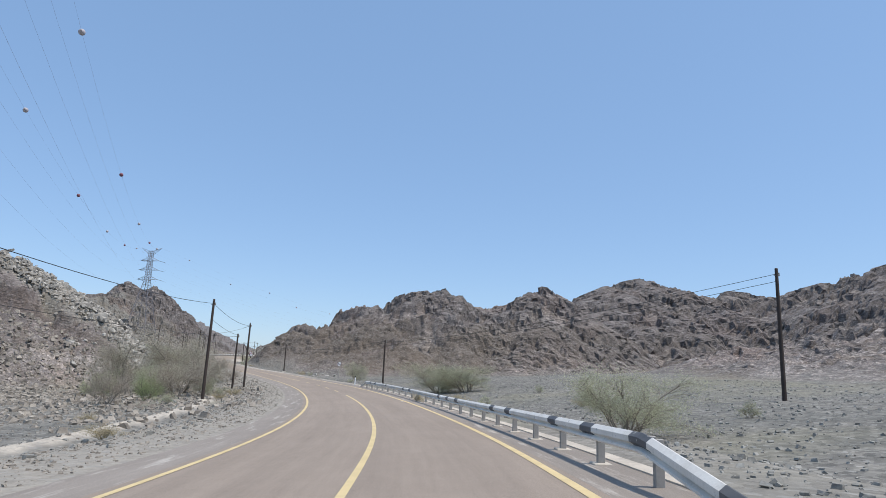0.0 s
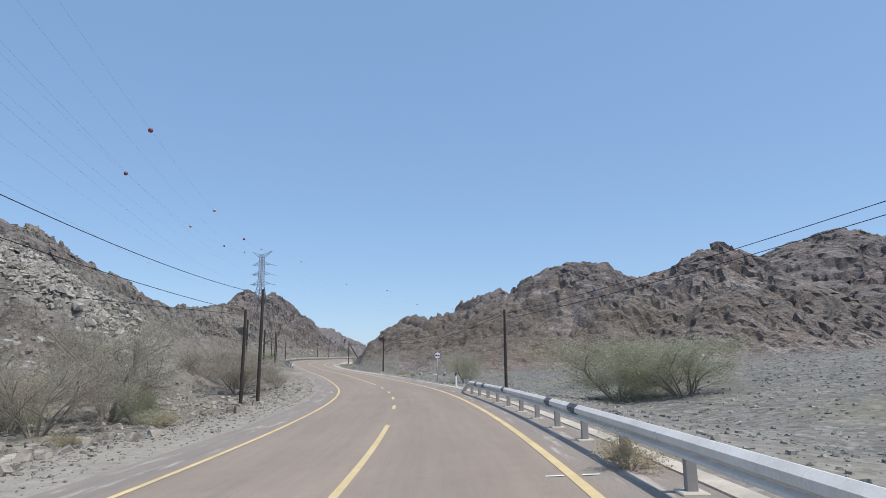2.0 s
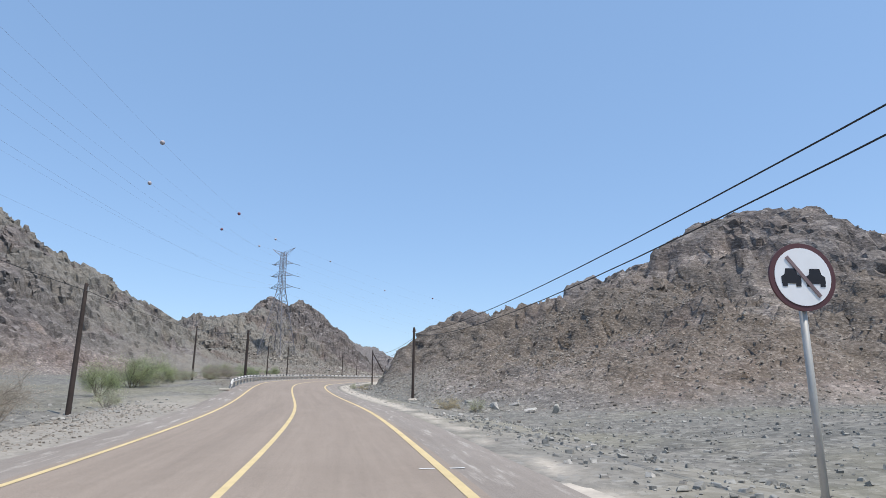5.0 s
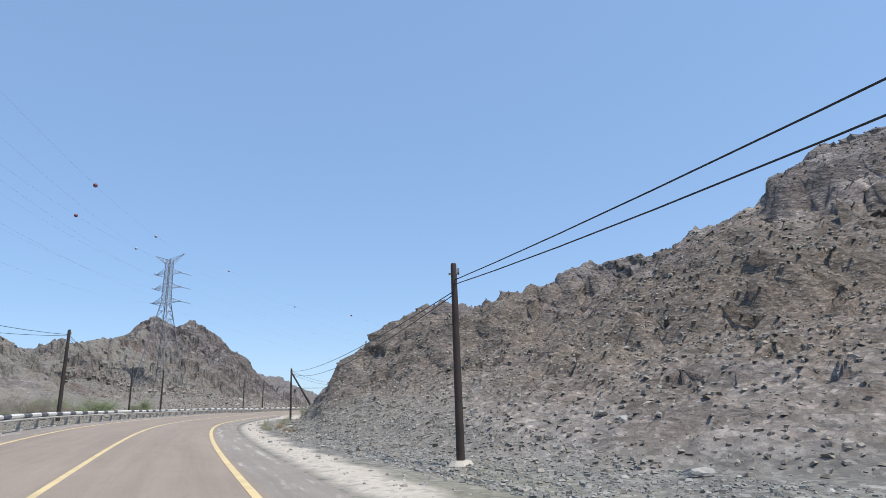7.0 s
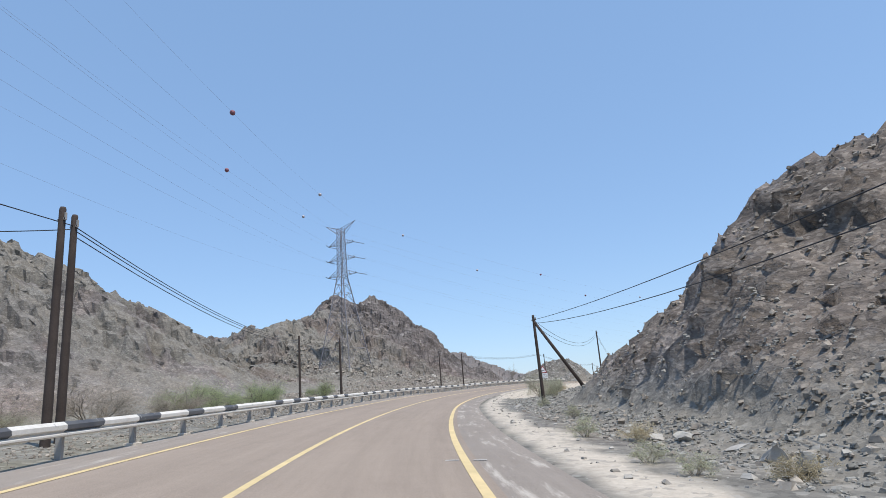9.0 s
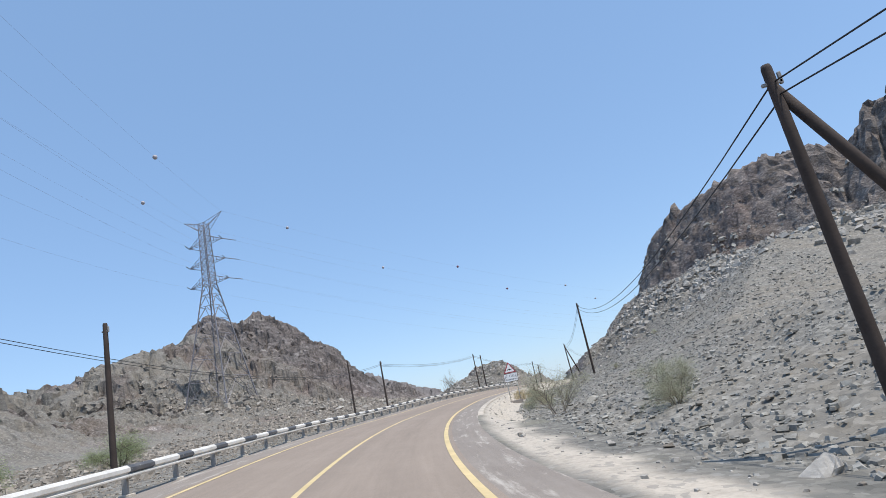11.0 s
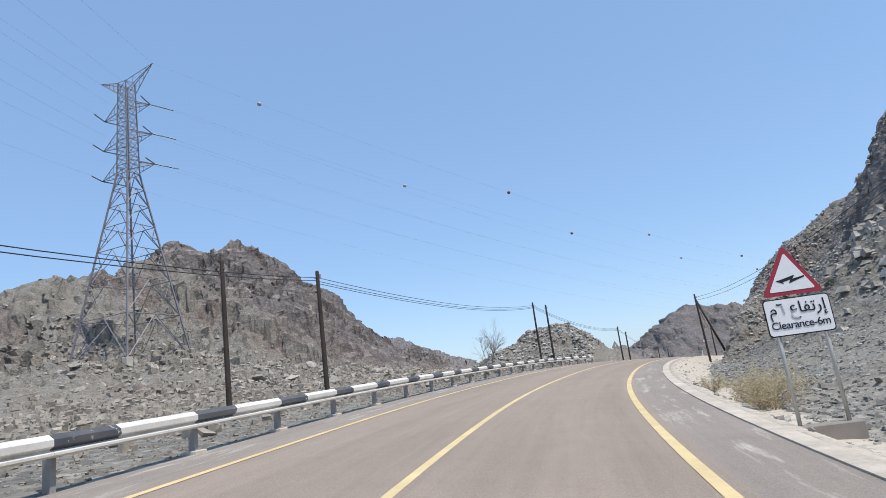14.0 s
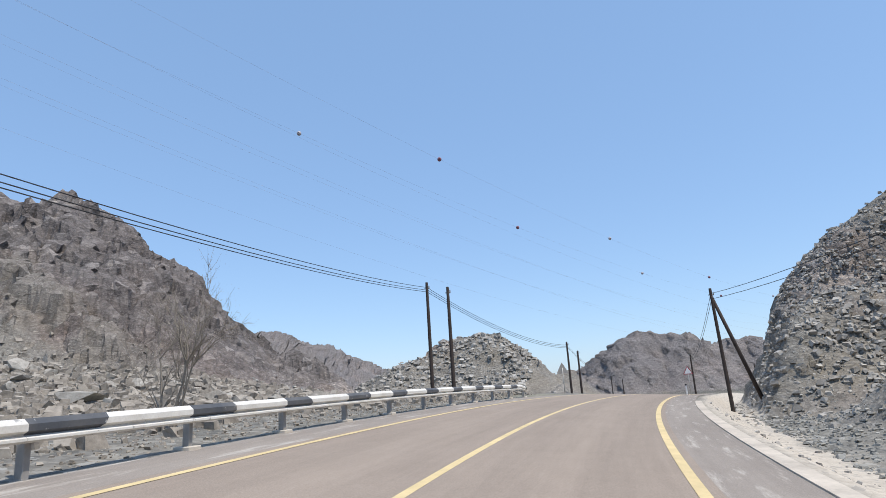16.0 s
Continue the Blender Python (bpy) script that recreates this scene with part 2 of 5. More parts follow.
def make_asphalt(name, base, patch, streaks=0.0):
    m, nt, b = material(name, 0.86)
    p = position(nt)
    n1, n2, n3 = tex_noise(nt, p, 0.22, 5), tex_noise(nt, p, 1.7, 6, 0.7), tex_noise(nt, p, 45.0, 3, 0.7)
    worn = tex_noise(nt, lane_coord(nt, 0.03, 0.9), 1.0, 5, 0.6)
    fine = tex_noise(nt, lane_coord(nt, 0.25, 5.0), 1.0, 4, 0.65)
    c = mix(nt, ramp(nt, n1, [(0.35, (0, 0, 0)), (0.68, (1, 1, 1))]), base, patch)
    c = mix(nt, 0.22, c, ramp(nt, n2, [(0.3, tuple(v * 0.72 for v in base)), (0.7, tuple(v * 1.3 for v in patch))]))
    c = mix(nt, 0.30, c, ramp(nt, worn, [(0.35, tuple(v * 0.70 for v in base)), (0.65, tuple(v * 1.25 for v in patch))]))
    c = mix(nt, 0.16, c, ramp(nt, fine, [(0.3, tuple(v * 0.65 for v in base)), (0.7, tuple(v * 1.35 for v in patch))]))
    c = mix(nt, 0.24, c, ramp(nt, n3, [(0.35, (0.05, 0.042, 0.037)), (0.7, (0.48, 0.41, 0.35))]))
    if streaks:
        n5 = tex_noise(nt, lane_coord(nt, 0.30, 2.4), 1.0, 7, 0.7)
        c = mix(nt, ramp(nt, n5, [(0.54, (0, 0, 0)), (0.66, (streaks,) * 3)]), c, (0.50, 0.455, 0.395))
    link(nt, c, b.inputs["Base Color"])
    bump(nt, b, n3, 0.35, 0.01)
    return m


GROUND = make_ground()
ASPHALT = make_asphalt("reddish_asphalt", (0.272, 0.215, 0.166), (0.33, 0.264, 0.207))
SHOULDER = make_asphalt("grey_asphalt", (0.235, 0.20, 0.168), (0.31, 0.27, 0.23), 0.8)
YELLOW = plain("yellow_road_paint", (0.62, 0.485, 0.255), 0.75, vary=0.16, scale=1.2)
CONCRETE = plain("pale_concrete", (0.52, 0.465, 0.39), 0.9, vary=0.18, scale=0.8, bumpy=0.01)
KERB = plain("dusty_kerb_concrete", (0.50, 0.44, 0.365), 0.92, vary=0.30, scale=0.9, bumpy=0.012)
WOOD = plain("tarred_pole_wood", (0.055, 0.042, 0.036), 0.85, vary=0.35, scale=1.5, bumpy=0.01)
WIRE = plain("black_cable", (0.03, 0.03, 0.032), 0.6)
GALV = plain("galvanised_steel", (0.33, 0.315, 0.295), 0.7, 0.3, vary=0.2, scale=1.0)


def worn_paint(name, colour, under, grime, amount):
    """Old rail paint: chips down to the layer beneath, and dust in blotches."""
    m, nt, b = material(name, 0.65)
    p = position(nt)
    chips, dust, fine = tex_noise(nt, p, 5.5, 8, 0.72), tex_noise(nt, p, 1.3, 5, 0.6), tex_noise(nt, p, 26.0, 4, 0.6)
    c = mix(nt, ramp(nt, dust, [(0.36, (0, 0, 0)), (0.68, (0.75, 0.75, 0.75))]), colour, grime)
    c = mix(nt, ramp(nt, chips, [(0.60 - amount, (0, 0, 0)), (0.64 - amount, (0.9, 0.9, 0.9))]), c, under)
    c = mix(nt, 0.18, c, ramp(nt, fine, [(0.3, tuple(v * 0.6 for v in colour)), (0.7, tuple(min(1, v * 1.3) for v in colour))]))
    link(nt, c, b.inputs["Base Color"])
    bump(nt, b, chips, 0.3, 0.006)
    return m


WHITE = worn_paint("white_rail_paint", (0.72, 0.70, 0.65), (0.22, 0.215, 0.21), (0.52, 0.485, 0.43), -0.03)
BLACK = worn_paint("black_rail_paint", (0.075, 0.08, 0.09), (0.50, 0.49, 0.46), (0.16, 0.155, 0.15), -0.01)


# ---------------------------------------------------------------- mesh helpers
def finish(name, bm, mat, smooth=False):
    me = bpy.data.meshes.new(name)
    bm.to_mesh(me)
    bm.free()
    me.materials.append(mat)
    if smooth:
        me.polygons.foreach_set("use_smooth", [True] * len(me.polygons))
    return me


def part(name, bm, mat, parent=None, label="", smooth=False):
    ob = new(name, finish(name, bm, mat, smooth))
    if parent:
        ob.parent = parent
    if label:
        ob["label"] = label
    return ob


def thing(name, label, category, group="", m=None):
    ob = tagged(new(name), label, category, group)
    if m:
        ob.matrix_world = m
    return ob


def tube(bm, pts, radii, sides=8, cap=True):
    """A tapered tube along a line of points."""
    rings = []
    pts = [Vector(p) for p in pts]
    for i, p in enumerate(pts):
        d = (pts[min(i + 1, len(pts) - 1)] - pts[max(i - 1, 0)]).normalized()
        a = d.orthogonal().normalized() if abs(d.z) > 0.999 else d.cross(Vector((0, 0, 1))).normalized()
        b = d.cross(a)
        r = radii[i] if isinstance(radii, (list, tuple)) else radii
        rings.append([bm.verts.new(p + (a * math.cos(k * math.tau / sides) + b * math.sin(k * math.tau / sides)) * r) for k in range(sides)])
    for q, w in zip(rings, rings[1:]):
        for k in range(sides):
            bm.faces.new((q[k], q[(k + 1) % sides], w[(k + 1) % sides], w[k]))
    if cap:
        bm.faces.new(list(reversed(rings[0])))
        bm.faces.new(rings[-1])


def box(bm, size, m=None, bevel=0.0):
    r = bmesh.ops.create_cube(bm, size=1.0, matrix=(m or Matrix()) @ Matrix.Diagonal((*size, 1)))
    if bevel:
        es = list({e for v in r["verts"] for e in v.link_edges})
        bmesh.ops.bevel(bm, geom=es, offset=bevel, segments=1, affect="EDGES")


def grid_mesh(name, X, Y, Z, mat, smooth=False):
    """A sheet from 2D arrays of coordinates."""
    n, k = X.shape
    me = bpy.data.meshes.new(name)
    me.vertices.add(n * k)
    me.vertices.foreach_set("co", np.stack([X, Y, Z], -1).astype(np.float32).ravel())
    i = np.arange(n * k).reshape(n, k)
    q = np.stack([i[:-1, :-1], i[1:, :-1], i[1:, 1:], i[:-1, 1:]], -1).reshape(-1, 4)
    a, c, d = np.array([X[0, 0], Y[0, 0]]), np.array([X[1, 0], Y[1, 0]]), np.array([X[0, 1], Y[0, 1]])
    if (c - a)[0] * (d - a)[1] - (c - a)[1] * (d - a)[0] < 0:
        q = q[:, ::-1]
    me.loops.add(q.size)
    me.loops.foreach_set("vertex_index", q.ravel().astype(np.int32))
    me.polygons.add(len(q))
    me.polygons.foreach_set("loop_start", np.arange(0, q.size, 4, dtype=np.int32))
    me.update(calc_edges=True)
    me.validate()
    me.polygons.foreach_set("use_smooth", np.full(len(q), smooth))
    me.materials.append(mat)
    return me


# ---------------------------------------------------------------- the road's line
# centre line: x, y, z and cross fall (degrees, right side up), about every 15 m
ROAD = [
    (0.77, -29.97, 0.70, 3.5), (0.07, -14.96, 0.41, 3.4), (-0.94, 0.02, 0.08, 3.2), (-1.91, 15.01, -0.21, 2.9),
    (-3.78, 29.90, -0.40, 2.4), (-6.67, 44.61, -0.40, 2.2), (-10.49, 59.08, -0.29, 2.2), (-15.11, 73.36, -0.15, 2.1),
    (-20.64, 87.24, 0.06, 1.6), (-27.23, 100.73, 0.40, 0.8), (-34.36, 113.97, 0.85, -0.1), (-42.06, 126.76, 1.34, -1.5),
    (-49.91, 139.53, 1.94, -3.1), (-57.48, 152.56, 2.54, -3.8), (-64.40, 165.85, 3.02, -3.8), (-70.61, 179.54, 3.45, -4.3),
    (-76.34, 193.36, 3.83, -4.9), (-81.11, 207.60, 4.31, -5.1), (-84.80, 222.08, 4.77, -4.7), (-87.68, 236.80, 5.14, -4.3),
    (-89.68, 251.70, 5.58, -4.4), (-90.58, 266.60, 5.94, -4.8), (-90.63, 281.63, 6.25, -4.8), (-89.40, 300.10, 6.44, -4.6),
]
ROAD_FAR = [(-86.79, 320.19, 6.33, -4.2), (-83.57, 340.28, 5.90, -3.8), (-78.03, 365.00, 5.15, 0.0), (-69.53, 400.00, 4.05, 0.0), (-56.53, 450.00, 2.65, 0.0)]


def natural_spline(nodes, step):
    """Even samples of a natural cubic spline through rows of numbers, by the length of the first two columns."""
    P = np.array(nodes, float)
    s = np.r_[0, np.cumsum(np.hypot(*np.diff(P[:, :2], axis=0).T))]
    n, h = len(s), np.diff(s)
    A, B = np.eye(n), np.zeros((n, P.shape[1]))
    for i in range(1, n - 1):
        A[i, i - 1:i + 2] = h[i - 1], 2 * (h[i - 1] + h[i]), h[i]
        B[i] = 6 * ((P[i + 1] - P[i]) / h[i] - (P[i] - P[i - 1]) / h[i - 1])
    M = np.linalg.solve(A, B)
    q = np.arange(0, s[-1], step)
    i = np.clip(np.searchsorted(s, q, "right") - 1, 0, n - 2)
    d, hi = (q - s[i])[:, None], h[i][:, None]
    e = hi - d
    return q, (M[i] * e**3 + M[i + 1] * d**3) / (6 * hi) + (P[i] / hi - M[i] * hi / 6) * e + (P[i + 1] / hi - M[i + 1] * hi / 6) * d


RS, RP = natural_spline(ROAD + ROAD_FAR, 0.5)
RS = RS - RS[np.argmin(np.hypot(RP[:, 0] + 1.4, RP[:, 1]))]      # s = 0 at the start of the drive
RD = np.gradient(RP[:, :2], axis=0)
RD /= np.linalg.norm(RD, axis=1)[:, None]
RR = np.stack([RD[:, 1], -RD[:, 0]], 1)                          # to the right
RB = np.sin(np.radians(RP[:, 3]))


def on_road(s, u, up=0.0):
    """The place at s metres along the road and u metres right of its centre line."""
    x, y, z, b = (np.interp(s, RS, RP[:, k]) for k in range(4))
    rx, ry = np.interp(s, RS, RR[:, 0]), np.interp(s, RS, RR[:, 1])
    return np.stack([x + rx * u, y + ry * u, z + np.sin(np.radians(b)) * u + up + 0 * u], -1)


def road_coords(x, y):
    """s, u and the road's height and cross fall beside each place."""
    shape, x, y = x.shape, x.ravel(), y.ravel()
    P, out = RP[::4, :2], np.empty(x.size, int)
    for i in range(0, x.size, 20000):
        out[i:i + 20000] = ((x[i:i + 20000, None] - P[None, :, 0])**2 + (y[i:i + 20000, None] - P[None, :, 1])**2).argmin(1) * 4
    dx, dy = x - RP[out, 0], y - RP[out, 1]
    f = dx * RD[out, 0] + dy * RD[out, 1]
    s = RS[out] + f
    u = (x - np.interp(s, RS, RP[:, 0])) * np.interp(s, RS, RR[:, 0]) + (y - np.interp(s, RS, RP[:, 1])) * np.interp(s, RS, RR[:, 1])
    u = np.where(np.abs(u) < 1e-9, 1e-9, u)
    far = np.hypot(dx, dy)
    u = np.where(far > 40, np.sign(u) * far, u)
    return tuple(v.reshape(shape) for v in (s, u, np.interp(s, RS, RP[:, 2]), np.interp(s, RS, RB)))


# ---------------------------------------------------------------- noise for the land
LATTICE = np.random.RandomState(7).rand(512, 512)


def value_noise(x, y, seed=0):
    x, y = x + 17.3 * seed, y - 9.1 * seed
    xi, yi = np.floor(x).astype(int), np.floor(y).astype(int)
    fx, fy = x - xi, y - yi
    fx, fy = fx * fx * fx * (fx * (fx * 6 - 15) + 10), fy * fy * fy * (fy * (fy * 6 - 15) + 10)
    g = lambda a, b: LATTICE[(xi + a) % 512, (yi + b) % 512]
    return (g(0, 0) * (1 - fx) + g(1, 0) * fx) * (1 - fy) + (g(0, 1) * (1 - fx) + g(1, 1) * fx) * fy


def fractal(x, y, octaves, seed=0, gain=0.5, ridged=False):
    out, amp, tot = 0.0 * x, 1.0, 0.0
    for o in range(octaves):
        c, s_ = math.cos(0.6 * o), math.sin(0.6 * o)
        n = value_noise((c * x - s_ * y) * 2.0**o, (s_ * x + c * y) * 2.0**o, seed + 3 * o)
        out, tot = out + amp * (1 - np.abs(2 * n - 1) if ridged else n), tot + amp
        amp *= gain
    return out / tot


def blocks(x, y, size, seed=0, lean=0.5):
    """Broken rock: cells, each with a height and a tilt of its own. About -0.5 to 0.5."""
    x, y = x / size, y / size
    xi, yi = np.floor(x).astype(int), np.floor(y).astype(int)
    best, out = np.full(x.shape, 9.0), np.zeros(x.shape)
    r = lambda a, b, k: LATTICE[(a * 7 + 31 * k + seed * 13) % 512, (b * 5 + 57 * k + seed * 29) % 512]
    for i in (-1, 0, 1):
        for j in (-1, 0, 1):
            a, b = xi + i, yi + j
            dx, dy = x - (a + r(a, b, 1)), y - (b + r(a, b, 2))
            d = dx * dx + dy * dy
            v = r(a, b, 3) - 0.5 + lean * (2 * (r(a, b, 4) - 0.5) * dx + 2 * (r(a, b, 5) - 0.5) * dy)
            near = d < best
            best, out = np.where(near, d, best), np.where(near, v, out)
    return out


def smooth(a, b, v):
    t = np.clip((v - a) / (b - a), 0, 1)
    return t * t * (3 - 2 * t)


# ---------------------------------------------------------------- the hills
# name: fall per metre beside the crest, crest line of x, y, z
HILLS = {
    "pylon_knoll": (0.42, [(-172, 303, 15.5), (-153, 298, 15.4), (-140, 301, 12.5)]),
    "spur_tip": (1.12, [(-53, 195, 8.0), (-51, 192, 11.5), (-49, 190, 14.1), (-46, 187, 14.9), (-42, 186, 14.3)]),
    "spur": (0.80, [(-42, 185, 13.9), (-36, 181, 14.7), (-28, 176, 15.8)]),
    "spur_apron": (0.65, [(-30, 157, 7.6), (-40, 169, 10.0), (-47, 180, 12.4), (-51.5, 183.5, 10.6)]),
    "right_hill": (0.64, [(-27, 176, 15.0), (-19, 176, 20.2), (-11, 173, 22.8), (-1, 171, 24.0), (3, 173, 22.4), (22, 172, 26.7), (40, 180, 5.9)]),
    "far_right_hill": (0.47, [(8, 228, 24.0), (20, 225, 22.0), (40, 223, 28.0), (57, 221, 36.2), (71, 227, 39.9), (87, 222, 35.3), (110, 215, 32.8), (139, 190, 42.6)]),
    "right_rise": (0.30, [(45, 100, 8.0), (70, 92, 14.0), (110, 88, 20.0)]),
    "left_debris_hill": (0.58, [(-62, 50, 8.0), (-68, 62, 10.5), (-73, 72, 18.0), (-77, 83, 21.2), (-79, 92, 20.2), (-84, 99, 14.5)]),
    "left_range": (0.63, [(-193, 151, 36.2), (-194, 182, 50.0), (-198, 213, 54.1), (-196, 215, 45.0), (-195, 232, 35.5), (-192, 255, 23.0), (-195, 280, 20.0)]),
    "pylon_hill": (0.88, [(-300, 320, 36.7), (-255, 330, 36.6), (-235, 336, 38.3), (-216, 339, 39.2), (-196, 341, 41.2), (-186, 341, 45.8), (-178, 344, 41.3), (-173, 347, 45.0), (-165, 348, 38.0), (-160, 352, 33.9), (-153, 354, 27.9), (-146, 356, 17.8), (-138, 357, 17.6), (-130, 358, 10.7), (-124, 360, 4.7)]),
    "mound": (0.73, [(-120, 345, 8.5), (-113, 344, 13.2), (-107, 346, 13.9), (-102, 345, 13.8), (-97, 349, 9.5), (-91, 349, 10.0)]),
    "bluff_foot": (1.00, [(-76.6, 311.3, 11.7), (-73, 314, 12.2), (-68, 314, 13.2), (-63, 308, 17.0)]),
    "bluff_skirt": (0.75, [(-69, 294, 10.0), (-64.5, 295, 14.5), (-60, 293, 19.0), (-54, 286, 21.0), (-44, 277, 20.0), (-34, 268, 19.0)]),
    "bluff_ridge": (1.10, [(-70.5, 327, 12.8), (-68.5, 327, 15.7), (-66.4, 327.6, 19.8), (-62.5, 329, 22.9), (-59.8, 330.3, 24.8), (-54, 325, 29.5)]),
    "pylon_foot": (0.85, [(-162, 335, 32.0), (-148, 338, 23.0), (-138, 340, 14.0), (-130, 338, 9.0)]),
    "pylon_shoulder": (0.60, [(-200, 300, 28.0), (-189.5, 305.8, 30.6), (-185.5, 310.8, 32.3), (-181.4, 315.3, 33.9), (-180, 330, 38.0)]),
    "red_fan": (0.20, [(-290, 312, 27.0), (-240, 318, 28.0), (-205, 308, 26.0)]),
    "hill_talus": (0.44, [(-14, 146, 9.0), (-27, 156, 9.0), (-40, 170, 8.4)]),
    "bluff": (2.20, [(-60, 304, 29.4), (-56, 295, 31.6), (-51, 289, 32.8), (-47, 285, 33.6), (-38, 279, 33.0), (-34, 277, 30.7), (-28, 271, 34.3), (-22, 262, 35.0), (-5, 250, 36.0)]),
    "end_hill": (0.66, [(-115, 560, 6.0), (-98, 560, 14.6), (-88, 560, 22.0), (-80, 556, 26.2), (-74, 561, 30.2), (-63, 559, 26.5), (-53, 557, 27.4), (-44, 558, 24.0), (-37, 559, 25.0), (-21, 564, 24.0), (8, 560, 26.0)]),
    "distant_range": (0.51, [(-360, 700, 64.0), (-331, 692, 63.0), (-306, 720, 54.0), (-290, 729, 44.5), (-270, 740, 35.6), (-250, 745, 28.0), (-225, 751, 20.5)]),
    "spur_back": (1.03, [(-46, 190, 15.9), (-42, 198, 15.1), (-38, 204, 18.6), (-28, 211, 24.1)]),
}



def crest_height(x, y, fall, nodes):
    """A ridge: rounded along its crest, falling evenly beside it."""
    out, soft = np.full(x.shape, -1e3), 1.6 if fall < 1.5 else 0.8
    for a, b in zip(nodes, nodes[1:]):
        dx, dy, dz = b[0] - a[0], b[1] - a[1], b[2] - a[2]
        t = np.clip(((x - a[0]) * dx + (y - a[1]) * dy) / (dx * dx + dy * dy), 0, 1)
        d = np.hypot(x - a[0] - t * dx, y - a[1] - t * dy)
        out = np.maximum(out, a[2] + t * dz - fall * (np.hypot(d, soft) - 0.55 * soft))
    return out


VARNISH = {"left_range": 1.0, "pylon_hill": 0.85, "pylon_foot": 0.6, "pylon_shoulder": 0.3, "bluff": 0.25, "far_right_hill": 0.5, "left_debris_hill": 0.8}
RED_EARTH = {"red_fan": 0.8, "hill_talus": 0.95, "pylon_shoulder": 0.45}
STONY = {"pylon_knoll": 0.95, "mound": 0.85, "bluff_foot": 0.9, "bluff_skirt": 1.0, "bluff_ridge": 1.0}
# tongue of tumbled pale blocks down the left hillside: x, y and half width
TONGUE = [(-41.5, 86.5, 3.0), (-45.5, 88.0, 5.5), (-51.0, 88.5, 8.0), (-60.0, 86.5, 9.0), (-67.0, 83.5, 8.0)]


def in_tongue(x, y):
    """1 well inside the tongue of blocks, 0 outside it."""
    near = np.full(x.shape, 9.0)
    for a, b in zip(TONGUE, TONGUE[1:]):
        dx, dy = b[0] - a[0], b[1] - a[1]
        t = np.clip(((x - a[0]) * dx + (y - a[1]) * dy) / (dx * dx + dy * dy), 0, 1)
        near = np.minimum(near, np.hypot(x - a[0] - t * dx, y - a[1] - t * dy) / (a[2] + t * (b[2] - a[2])))
    return smooth(1.1, 0.85, near + 0.5 * (fractal(x / 5, y / 5, 3, 61) - 0.5))



